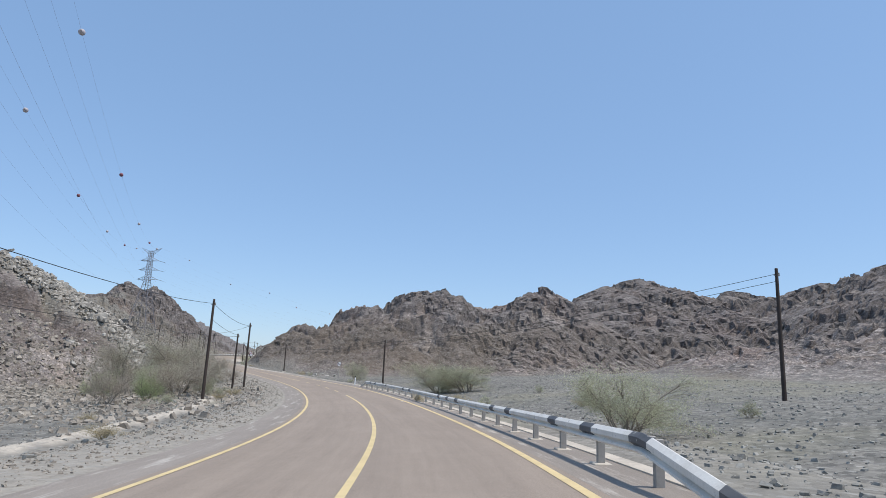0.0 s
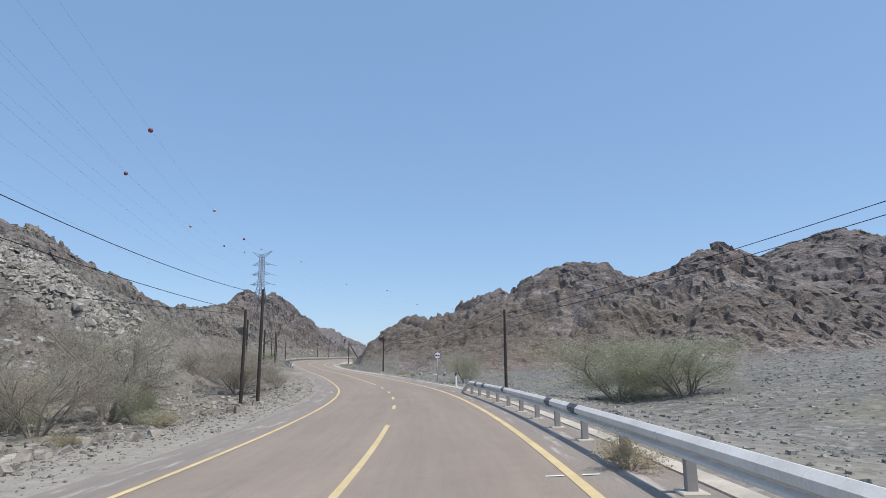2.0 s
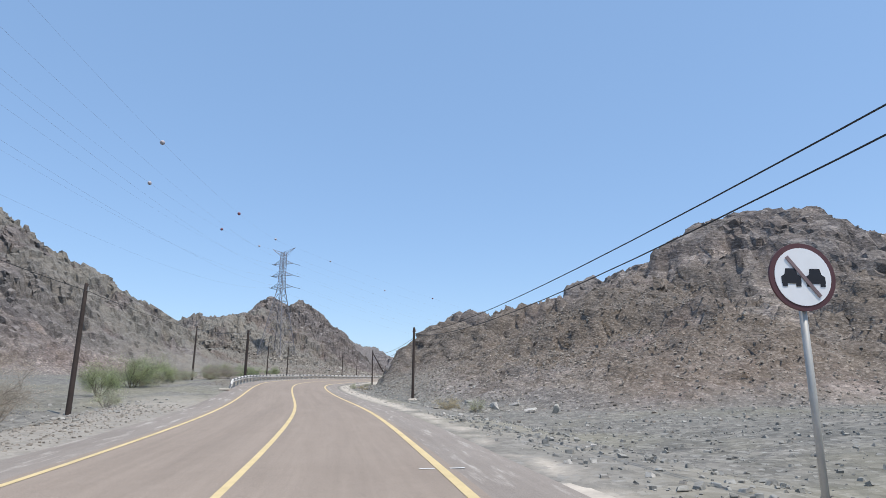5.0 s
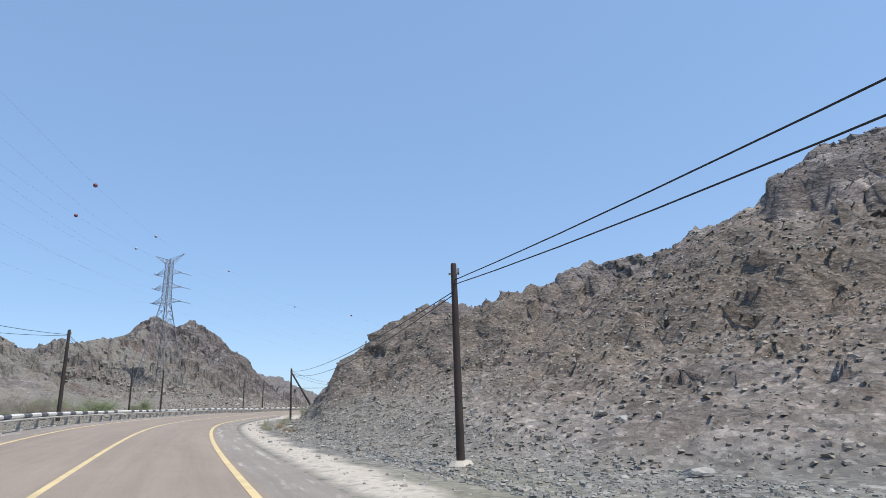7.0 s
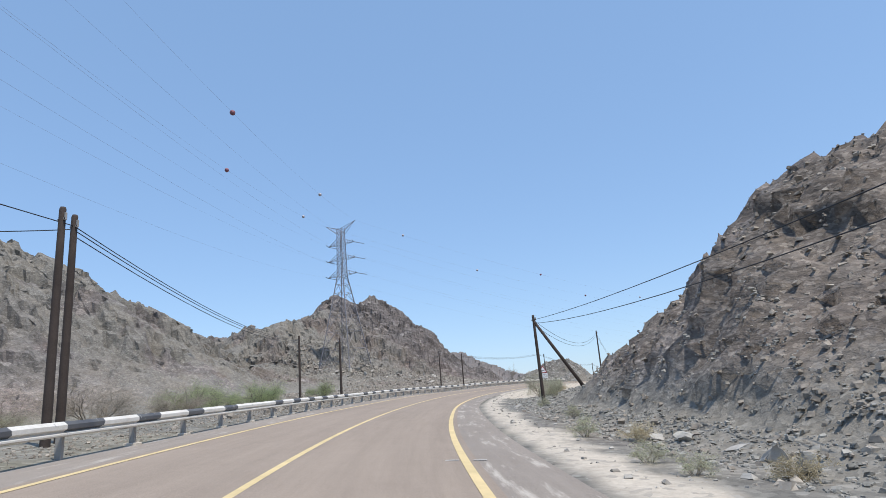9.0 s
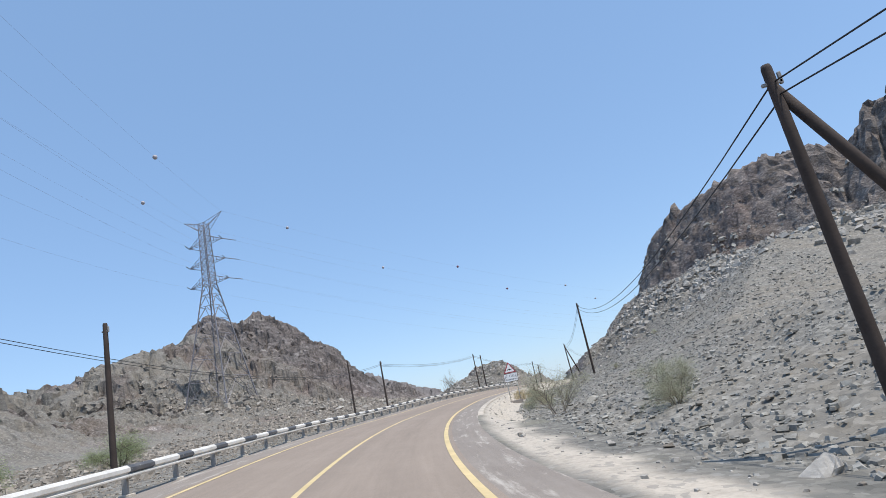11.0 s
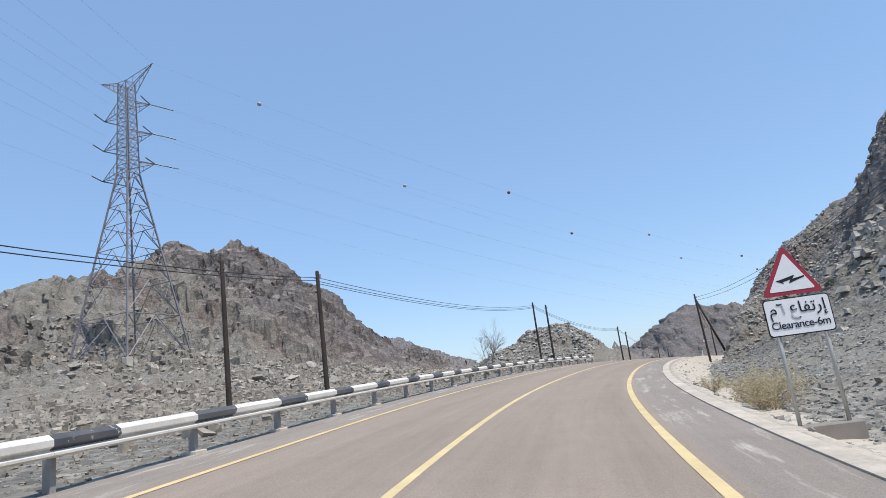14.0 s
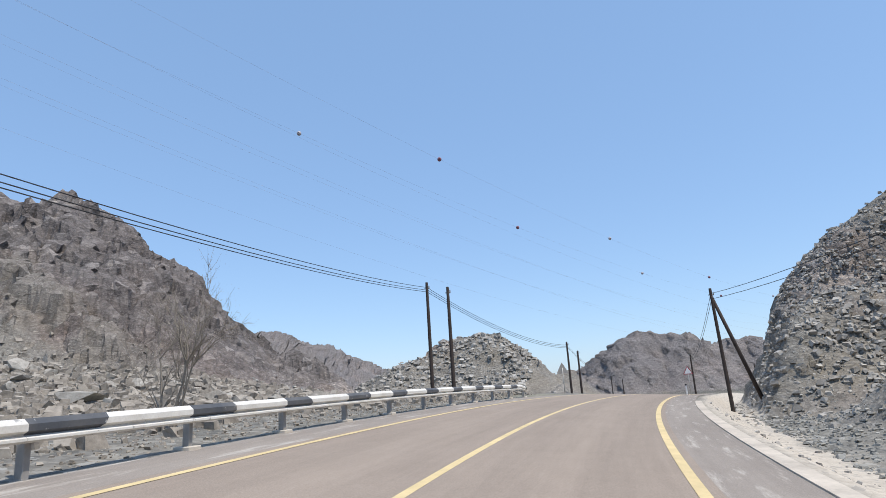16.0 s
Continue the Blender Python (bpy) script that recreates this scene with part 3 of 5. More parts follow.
def land(x, y, detail=True):
    """Height of the ground, and how much of it is bare rock, scree, sand, and paled for haze."""
    s, u, zr, b = road_coords(x, y)
    au = np.abs(u)
    # verge: falls a little away from the road, level with it at the shoulders
    plane = zr + b * np.clip(u, -9, 9)
    right, left = u > 0, u < 0
    base = plane - 0.8 * smooth(5.5, 7.4, u) * smooth(225, 240, s) - 0.25 * smooth(6, 12, au) * (s < 130)
    base = base + np.where(right, 0.03, 0.0) * np.clip(u - 10, 0, 60) + np.where(right, smooth(130, 90, s), 0.0) * (0.10 * np.clip(u - 10, 0, 14) + 0.03 * np.clip(u - 24, 0, 40))
    base = base - np.where(left, 0.02, 0.0) * np.clip(au - 9, 0, 40) * smooth(130, 110, s)
    # bank rising to the tower behind the rail
    rise = smooth(215, 250, s) * smooth(345, 325, s) * left
    base = base + rise * 0.06 * np.clip(au - 9, 0, 45)
    # cut slope of crushed slate right of the climb, up to the bluff
    cut = smooth(200, 216, s) * smooth(330, 300, s) * right
    v = np.clip(u - 8.2, 0, np.interp(s, [205, 240, 272, 300], [10, 14, 30, 30]))
    base = base + cut * (0.12 * v + 0.0080 * v * v) * smooth(80, 50, u)
    foot = smooth(140, 158, s) * smooth(216, 200, s) * right
    base = base + foot * (0.20 * np.clip(u - 8.5, 0, 8))
    base = base + 0.35 * (fractal(x / 11, y / 11, 4, 4) - 0.5) * smooth(6.5, 14, au) * (1 + 1.2 * smooth(15, 40, au))
    hill, stony, dark, red = np.full(x.shape, -1e3), np.zeros(x.shape), np.zeros(x.shape), np.zeros(x.shape)
    for name, (fall, nodes) in HILLS.items():
        c = crest_height(x, y, fall, nodes)
        stony = np.where(c > hill, STONY.get(name, 0.0), stony)
        dark = np.where(c > hill, VARNISH.get(name, 0.0), dark)
        red = np.where(c > hill, RED_EARTH.get(name, 0.0), red)
        hill = np.maximum(hill, c)
    hill = np.minimum(hill, base + (1.12 + 0.30 * smooth(270, 300, s) + 0.5 * right * smooth(296, 306, s)) * np.clip(au - 9.2 + 0.9 * smooth(270, 300, s) - 1.1 * smooth(150, 172, s) * smooth(235, 212, s), 0, None) - 0.3)
    over = hill - base
    rock = smooth(-1.0, 1.6, over + 1.2 * (fractal(x / 5, y / 5, 3, 21) - 0.5))
    h = np.maximum(base, hill) + 0.24 * np.exp(-(over / 2.0)**2) * smooth(8.5, 10.5, au)
    patch = fractal(x / 7, y / 7, 4, 23)
    # crags: steep dark outcrops standing out of the slopes
    tilt = value_noise(x / 30, y / 30, 33) * 6
    ledge = fractal((x + tilt) / 15, (y - tilt) / 9, 5, 31, 0.55)
    crag = smooth(0.47, 0.55, ledge + 0.10 * (patch - 0.5)) * smooth(1.5, 6, over) * (1 - stony)
    crag = np.maximum(0.6 * crag, dark * smooth(2, 9, over) * smooth(0.18, 0.42, patch))
    if detail:
        size = np.clip(over, 0, 30)
        clear = smooth(8.0, 11.0, au)
        amp = smooth(0.0, 8.0, size)
        calm = 1 - 0.35 * stony
        wx, wy = x + 3 * value_noise(x / 6, y / 6, 5), y + 3 * value_noise(x / 6, y / 6, 9)
        vx, vy = x + 1.2 * value_noise(x / 2.2, y / 2.2, 15), y + 1.2 * value_noise(x / 2.2, y / 2.2, 19)
        rough = 3.8 * (fractal(x / 22, y / 22, 5, 1, 0.48, True) - 0.60) * amp
        rough += (2.3 * smooth(0.49, 0.545, ledge) + 1.5 * smooth(0.58, 0.62, ledge) - 1.5) * smooth(1.5, 8, over)
        rough = 2.0 * np.tanh((rough - 0.3) / 2.0)
        rough += (0.34 + 0.9 * smooth(40, 75, au)) * blocks(wx, wy, 6.0, 2, 1.6) * smooth(0, 6, size)
        rough += (0.26 + 0.3 * smooth(40, 75, au)) * blocks(wx, wy, 2.6, 3, 1.3) * smooth(-0.3, 3, over)
        rough += 0.30 * blocks(vx, vy, 1.25, 6, 1.4) * smooth(-0.3, 2, over)
        rough += 0.20 * blocks(wx + 0.6 * vx, wy, 0.75, 8, 1.5) * smooth(-0.3, 2, over)
        h = h + np.minimum(rough, 1.9) * clear * calm
        h = h + 0.12 * blocks(vx, vy, 0.9, 4, 1.0) * smooth(7.5, 10, au) * (0.2 + cut + foot)
    scree = np.clip(cut + foot, 0, 1) * smooth(8.0, 9.0, u) * (1 - smooth(0.2, 1.6, over))
    scree = np.maximum(scree, 0.9 * rise * smooth(8, 11, au) * smooth(0.3, 0.5, patch))
    tongue = in_tongue(x, y)
    if detail:
        h = h + tongue * (0.5 + 0.5 * blocks(x, y, 1.1, 63, 1.0))
    crag = crag * (1 - tongue)
    scree = np.maximum(scree, tongue)
    scree = np.maximum(scree, stony * rock * smooth(0.35, 0.6, patch + 0.25 * smooth(9, 1, over)))
    sand = smooth(5.2, 5.6, u) * smooth(-0.35, -0.85, u - 7.4 + 1.1 * smooth(132, 116, s) - 1.5 * smooth(226, 246, s) + 1.9 * (fractal(x / 2.2, y / 2.2, 4, 8, 0.6) - 0.5)) * smooth(75, 84, s)
    earth = 0.85 * right * smooth(105, 130, s) * smooth(215, 195, s) * smooth(0.3, 1.5, over) * smooth(15, 8, over) * smooth(0.27, 0.50, 0.55 * patch + 0.45 * fractal(x / 17, y / 17, 3, 71)) * (1 - tongue)
    earth = np.maximum(earth, red * smooth(0.3, 2.0, over) * smooth(0.10, 0.38, patch))
    h = np.where(au < 5.6, np.minimum(h, plane - 0.03), h)
    # mask of the painted haze, growing with y towards the far hills
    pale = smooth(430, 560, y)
    dust = 0.42 * smooth(12, 7, au) * smooth(140, 125, s) * (0.4 + 0.6 * left)
    sand = np.maximum(sand, dust)
    # low pale bank along the dry stream bed
    bank = np.exp(-((u + 11.2 + 0.8 * (fractal(x / 6, y / 6, 2, 12) - 0.5)) / 0.7)**2) * smooth(2, 10, s) * smooth(66, 50, s)
    h = h + 0.3 * bank
    return h, rock, scree, np.maximum(sand, smooth(0.25, 0.7, bank)), pale, crag, earth, au


def ground_at(x, y):
    h = land(np.array([[float(x)]]), np.array([[float(y)]]))[0]
    return float(h[0, 0])


def axis(*runs):
    """Coordinates from runs of (end, step), the step easing from run to run."""
    v = [runs[0][0]]
    for end, step in runs[1:]:
        n = max(1, round((end - v[-1]) / step))
        v += list(np.linspace(v[-1], end, n + 1)[1:])
    return np.array(v)


AX = Vector((-0.3140, 0.9494))       # the valley's direction
gs = axis((-400.0, 0), (-60, 40), (-14, 4), (0, 1.0), (330, 0.46), (400, 0.75), (470, 1.4), (600, 2.2), (660, 4), (900, 12), (4500, 180))
gu = axis((-4000.0, 0), (-700, 180), (-330, 12), (-240, 3.0), (-130, 1.0), (-60, 0.7), (-32, 0.5), (50, 0.42), (80, 0.6), (190, 1.0), (240, 3.0), (700, 14), (4000, 180))
GS, GU = np.meshgrid(gs, gu, indexing="ij")
GX, GY = AX.x * GS + AX.y * GU, AX.y * GS - AX.x * GU
GH, G_ROCK, G_SCREE, G_SAND, G_HAZE, G_CRAG, G_EARTH, G_OFF = land(GX, GY)
G_S, G_U = np.gradient(GH, gs, gu)
SLOPE = np.hypot(G_S, G_U) + 1e-6
COARSE = 0.8 * blocks(0.8 * GX + 0.9 * GH, 0.8 * GY - 0.8 * GH, 2.2, 41, 1.2) + 0.6 * blocks(GX - GH, GY + 1.1 * GH, 1.0, 43, 1.2)
FINE = 0.40 * blocks(0.7 * GX + 1.5 * GH, 0.7 * GY - 1.4 * GH, 1.5, 45, 1.0) + 0.32 * blocks(GX - 1.5 * GH, GY + 1.6 * GH, 0.7, 47, 1.0)
PUSH = (FINE + (COARSE - FINE) * smooth(45, 75, G_OFF)) * smooth(0.45, 1.3, SLOPE) * G_ROCK
BED = 0.30 * GX + 0.22 * GY + GH + 2.2 * fractal(GX / 9, GY / 9, 3, 51)      # dipping beds of rock that weather into ledges
LEDGES = 0.55 * ((BED / 1.9) % 1.0 - 0.5) * smooth(0.35, 0.6, fractal(GX / 6, GY / 6, 3, 53)) + 0.30 * ((BED / 0.85 + 0.3) % 1.0 - 0.5)
PUSH = PUSH + LEDGES * smooth(0.5, 1.0, SLOPE) * G_ROCK * smooth(9.5, 12, G_OFF) * (1 - 0.6 * G_SCREE)
PUSH = PUSH + 1.8 * blocks(GX + GH, GY - GH, 8.0, 49, 1.2) * smooth(430, 520, GY) * smooth(0.3, 0.6, SLOPE) * G_ROCK
GX, GY = GX - PUSH * (G_S * AX.x + G_U * AX.y) / SLOPE, GY - PUSH * (G_S * AX.y - G_U * AX.x) / SLOPE
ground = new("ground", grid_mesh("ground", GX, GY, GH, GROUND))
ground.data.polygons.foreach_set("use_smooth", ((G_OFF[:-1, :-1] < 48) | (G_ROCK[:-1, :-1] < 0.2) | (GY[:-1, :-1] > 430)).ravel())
for key, arr in (("rock", G_ROCK), ("scree", G_SCREE), ("sand", G_SAND), ("pale", G_HAZE), ("crag", G_CRAG), ("earth", G_EARTH)):
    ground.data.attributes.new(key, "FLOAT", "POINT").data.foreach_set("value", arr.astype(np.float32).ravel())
tagged(ground, "dry stony valley floor with craggy brown hills", "ground", kind="structure")


# ---------------------------------------------------------------- the road
def strip(name, mat, s0, s1, us, ups, step=1.0):
    s = np.arange(s0, s1 + 0.01, step)
    S, U = np.meshgrid(s, np.array(us), indexing="ij")
    P = on_road(S, U, np.array(ups)[None, :] + 0 * S)
    ob = new(name, grid_mesh(name, P[..., 0], P[..., 1], P[..., 2], mat, name == "road"))
    for key, arr in (("along", S), ("across", U)):
        ob.data.attributes.new(key, "FLOAT", "POINT").data.foreach_set("value", arr.astype(np.float32).ravel())
    return ob


tagged(strip("road", ASPHALT, -29, 440, [-3.78, -1.8, 0, 1.8, 3.75], [0, 0.02, 0.03, 0.02, 0]), "two-lane reddish-brown asphalt road, banked through the bends", "road", kind="structure")
tagged(strip("shoulder_right", SHOULDER, -29, 440, [3.75, 5.0, 5.075], [0, 0.0, 0.004]), "worn grey asphalt shoulder beside the road", "shoulder", kind="structure")
tagged(strip("shoulder_left", SHOULDER, -29, 440, [-5.2, -5.15, -3.78], [-0.25, -0.03, 0]), "worn grey shoulder beside the road", "shoulder", kind="structure")
for s0, s1 in ((-20, 104), (233, 330)):
    kerb = tagged(strip("kerb", KERB, s0, s1, [5.06, 5.07, 5.42, 5.44], [-0.25, 0.03, 0.03, -0.25]), "low dusty whitish concrete edging along the shoulder", "kerb", kind="structure")
    for v, a in zip(kerb.data.vertices, kerb.data.attributes["along"].data):
        v.co.z -= 0.09 * float(smooth(s0 + 8, s0 + 1, a.value) + smooth(s1 - 8, s1 - 1, a.value))


def line(name, s0, s1, u, width=0.14, step=1.0):
    return tagged(strip(name, YELLOW, s0, s1, [u - width / 2, u + width / 2], [0.032 - 0.006 * abs(u), 0.032 - 0.006 * abs(u)], step), "yellow painted road line", "road marking", kind="structure")


line("edge_line_left", -29, 440, -3.5)
line("edge_line_right", -29, 440, 3.5, 0.17)
PAINT_WHITE = plain("white_road_paint", (0.66, 0.65, 0.62), 0.7, vary=0.3, scale=6.0)
for s0 in (46.0, 89.5, 102.0, 125.6, 166.0, 173.5):
    for u0 in (3.24, 3.8):
        tagged(strip("paint_mark", PAINT_WHITE, s0, s0 + 0.1, [u0 - 0.14, u0 + 0.14], [0.034 - 0.006 * u0, 0.034 - 0.006 * u0], 0.1), "small white survey mark painted beside the edge line", "road marking", "survey marks on the asphalt", kind="structure")
line("centre_line", -29, 56.7, 0.0, 0.14)
line("centre_line", 94, 440, 0.0, 0.14)
for s0 in (63.2, 71.1, 78.7, 86.5):
    line("centre_dash", s0, s0 + 2.6, 0.0, 0.14, 1.3)


# ---------------------------------------------------------------- guard rails

def leafy(name, colour, vary=0.3):
    """Thin leaves: part of the light passes through."""
    m, nt, b = material(name, 0.85)
    r = nt.nodes.new("ShaderNodeObjectInfo").outputs["Random"]
    n = tex_noise(nt, position(nt), 1.6, 4)
    lo, hi = tuple(c * (1 - vary) for c in colour), tuple(min(1, c * (1 + vary)) for c in colour)
    c = mix(nt, 0.4, ramp(nt, n, [(0.3, lo), (0.7, hi)]), ramp(nt, r, [(0.0, lo), (1.0, hi)]))
    t, s = nt.nodes.new("ShaderNodeBsdfTranslucent"), nt.nodes.new("ShaderNodeMixShader")
    s.inputs["Fac"].default_value = 0.45
    link(nt, c, b.inputs["Base Color"])
    link(nt, c, t.inputs["Color"])
    link(nt, b.outputs["BSDF"], s.inputs[1])
    link(nt, t.outputs["BSDF"], s.inputs[2])
    link(nt, s.outputs["Shader"], nt.nodes["Material Output"].inputs["Surface"])
    return m


LEAF = leafy("olive_leaf", (0.45, 0.45, 0.315))
LEAF_GREEN = leafy("green_leaf", (0.35, 0.40, 0.21))
LEAF_DRY = leafy("dry_leaf", (0.44, 0.385, 0.31))
LEAF_GREY = leafy("grey_green_leaf", (0.44, 0.415, 0.315))
STRAW = leafy("straw", (0.50, 0.43, 0.29))
BARK = plain("grey_bark", (0.13, 0.105, 0.085), 0.9, vary=0.3, scale=4.0, bumpy=0.01)
TWIG = plain("dry_twig", (0.26, 0.225, 0.185), 0.9, vary=0.25, scale=4.0)
RED = plain("red_sign_paint", (0.34, 0.04, 0.06), 0.5, vary=0.1)
SIGN_WHITE = plain("white_sign_face", (0.80, 0.80, 0.80), 0.45, vary=0.04)
INK = plain("black_sign_ink", (0.02, 0.02, 0.025), 0.5, vary=0.1)
PIPE = plain("sign_post_steel", (0.45, 0.44, 0.41), 0.55, 0.4)
LATTICE_STEEL = plain("tower_steel", (0.25, 0.235, 0.245), 0.6, 0.35, vary=0.15, scale=0.3)
BALL_RED = plain("red_marker_ball", (0.24, 0.10, 0.12), 0.6)
BALL_PALE = plain("faded_white_marker_ball", (0.42, 0.39, 0.41), 0.6)
GLASS_INS = plain("insulator_glaze", (0.09, 0.08, 0.08), 0.35)


def make_stone(name, dark, pale, tint):
    m, nt, b = material(name, 0.93)
    isl = nt.nodes.new("ShaderNodeNewGeometry").outputs["Random Per Island"]
    p = position(nt)
    n = tex_noise(nt, p, 3.0, 6, 0.7)
    c = mix(nt, 0.55, ramp(nt, isl, [(0.0, dark), (0.55, tint), (1.0, pale)]), ramp(nt, n, [(0.3, dark), (0.7, pale)]))
    link(nt, c, b.inputs["Base Color"])
    bump(nt, b, n, 0.7, 0.06)
    return m


STONE_PALE = make_stone("pale_broken_stone", (0.17, 0.155, 0.135), (0.56, 0.53, 0.48), (0.33, 0.305, 0.27))
STONE_TALUS = make_stone("lichened_talus_stone", (0.15, 0.135, 0.115), (0.58, 0.54, 0.48), (0.29, 0.265, 0.226))
STONE_GREY = make_stone("grey_slate_stone", (0.110, 0.105, 0.093), (0.465, 0.446, 0.40), (0.220, 0.211, 0.188))
STONE_TAN = make_stone("tan_broken_stone", (0.12, 0.104, 0.086), (0.47, 0.42, 0.355), (0.245, 0.212, 0.175))


def bay_beam(s0, s1, u_of, mat, name, parent, side, flare=None, skew=(0.0, 0.0)):
    """A stretch of W-profile rail: closed section with its own thickness."""
    prof = [(0.0, 0.46), (0.085, 0.50), (0.085, 0.535), (0.012, 0.565), (0.012, 0.58), (0.085, 0.625), (0.085, 0.715), (0.0, 0.78)]
    back = [(v - 0.02, z) for v, z in reversed(prof)]
    ring = prof + back
    bm, rings = bmesh.new(), []
    for s in np.linspace(s0, s1, 3):
        drop = flare(s) if flare else 0.0
        lean = skew[0] + (skew[1] - skew[0]) * (s - s0) / (s1 - s0)
        rings.append([bm.verts.new(Vector(on_road(np.array(s + lean * (z - 0.62)), np.array(u_of(s) + side * v))) + Vector((0, 0, max(0.02, z - drop)))) for v, z in ring])
    for a, b in zip(rings, rings[1:]):
        for k in range(len(ring)):
            f = bm.faces.new((a[k], a[(k + 1) % len(ring)], b[(k + 1) % len(ring)], b[k]))
            f.material_index = 1 if k < 3 else 0
    bm.faces.new(rings[0])
    bm.faces.new(list(reversed(rings[-1])))
    bmesh.ops.recalc_face_normals(bm, faces=bm.faces)
    ob = part(name, bm, mat, parent)
    ob.data.materials.append(WHITE)
    return ob


POST_MESH = {}


def guard_rail(label, s0, s1, bay, u_of, side, flare, shade, share):
    """side: +1 if the road lies to the right of the rail. Posts, and black and white stretches between them."""
    g = thing("guard_rail", label, "guard rail")
    if not POST_MESH:
        bm = bmesh.new()
        box(bm, (0.11, 0.15, 1.05), pose(0, 0, 0.2), 0.012)
        POST_MESH["post"] = finish("post", bm, GALV)
        bm = bmesh.new()
        box(bm, (0.36, 0.36, 0.10), pose(0, 0, 0.0), 0.015)
        POST_MESH["footing"] = finish("footing", bm, CONCRETE)
        bm = bmesh.new()
        box(bm, (0.09, 0.13, 0.30), pose(0, 0, 0.62), 0.01)
        POST_MESH["spacer"] = finish("spacer", bm, GALV)
    n = int((s1 - s0) / bay)
    rnd = random.Random(3)
    for i in range(n + 1):
        s = s0 + i * bay
        if i < n:
            cut = s + bay * (share + 0.1 * rnd.random())
            tilt = rnd.uniform(-0.9, 0.9)
            bay_beam(s, cut, u_of, BLACK if rnd.random() < shade else WHITE, "beam", g, side, flare, (0.0, tilt))
            bay_beam(cut + 0.004, s + bay - 0.004, u_of, WHITE, "beam", g, side, flare, (tilt, 0.0))
        if flare and flare(s) > 0.2:
            continue
        h = math.atan2(float(np.interp(s, RS, RD[:, 1])), float(np.interp(s, RS, RD[:, 0])))
        for key, du in (("post", -0.16), ("spacer", -0.055), ("footing", -0.16)):
            if key == "footing" and rnd.random() < 0.35:
                continue
            p = on_road(np.array(s + bay * 0.05), np.array(u_of(s) + side * du))
            o = new(key, POST_MESH[key])
            o.parent = g
            o.matrix_world = Matrix.Translation(Vector(p) + Vector((0, 0, -0.02))) @ Matrix.Rotation(h, 4, "Z")
            if key == "footing":
                o["label"] = "pale concrete footing"
    return g


guard_rail("weathered white and black steel guard rail beside the gravel plain", 6.6, 79.0, 2.9,
           lambda s: 4.55, -1, lambda s: 0.6 * ((s - 73.2) / 2.9) ** 1.2 if s > 73.2 else 0.62 * max(0.0, (9.8 - s) / 4.0), 0.6, 0.2)
bend_rail = guard_rail("black and white striped steel guard rail along the bend", 144.6, 328.0, 3.35,
           lambda s: -5.05, 1, lambda s: 0.6 * max(0.0, (147.4 - s) / 2.8) if s < 147.4 else (0.55 * (s - 325) / 3 if s > 325 else 0.0), 0.97, 0.36)


bm = bmesh.new()
box(bm, (1.9, 0.7, 0.16), Matrix(), 0.03)
pad = part("end_pad", bm, CONCRETE, bend_rail, "whitish concrete pad at the rail's end")
h = math.atan2(float(np.interp(144, RS, RD[:, 1])), float(np.interp(144, RS, RD[:, 0])))
pad.matrix_world = Matrix.Translation(Vector(on_road(np.array(144.1), np.array(-5.3))) + Vector((0, 0, 0.02))) @ Matrix.Rotation(h, 4, "Z")


# ---------------------------------------------------------------- utility poles
def utility_pole(x, y, top_z, lean=(0.0, 0.0), strut=None, pad=False, label="dark tarred wooden utility pole standing on stony ground"):
    z = ground_at(x, y)
    height = top_z - z
    g = thing("utility_pole", label, "utility pole", "poles along the road", pose(x, y, z))
    bm = bmesh.new()
    top = Vector((lean[0], lean[1], height))
    tube(bm, [top * t for t in (-0.06, 0.0, 0.35, 0.7, 0.99, 1.0)], [0.13, 0.13, 0.118, 0.105, 0.092, 0.075], 10)
    part("shaft", bm, WOOD, g, smooth=True)
    bm = bmesh.new()
    box(bm, (0.34, 0.06, 0.06), Matrix.Translation(top * 0.945), 0.008)
    box(bm, (0.06, 0.06, 0.22), Matrix.Translation(top * 0.945 + Vector((0.15, 0, 0.06))), 0.008)
    part("cable_bracket", bm, GALV, g, "small galvanised cable bracket")
    if strut:
        foot = Vector((strut[0] - x, strut[1] - y, ground_at(*strut) - z - 0.15))
        bm = bmesh.new()
        tube(bm, [foot, foot.lerp(top * 0.93, 0.5), top * 0.93], [0.13, 0.12, 0.10], 10)
        part("strut", bm, WOOD, g, "slanting wooden strut", smooth=True)
    if pad:
        bm = bmesh.new()
        bmesh.ops.create_cone(bm, cap_ends=True, segments=9, radius1=0.42, radius2=0.3, depth=0.16, matrix=pose(0, 0, 0.04))
        part("footing", bm, CONCRETE, g, "whitish concrete footing")
    return Vector((x, y, z)) + top


PL = "dark tarred wooden utility pole on the stony verge"
PR = "dark tarred wooden utility pole at the foot of the hill"
tops = {}
for key, x, y, h, kw in (
    ("R1", 19.3, 37.5, 9.00, {}), ("R3", -9.9, 87.1, 6.35, {}), ("R4", -37.9, 138.9, 7.36, dict(pad=True)),
    ("R6", -73.7, 254.4, 13.60, {}), ("R8", -77.6, 356.0, 10.45, {}), ("R9", -58.0, 415.0, 9.87, {}),
):
    tops[key] = utility_pole(x, y, h, label=PR, **kw)
tops["R5"] = utility_pole(-66.0, 193.4, 9.48, (-0.1, 0.0), strut=(-62.8, 194.3), label="dark wooden utility pole propped by a slanting strut")
tops["R7"] = utility_pole(-81.1, 309.6, 12.91, (-0.2, 0.0), strut=(-79.2, 310.0), label="dark wooden utility pole propped by a slanting strut")
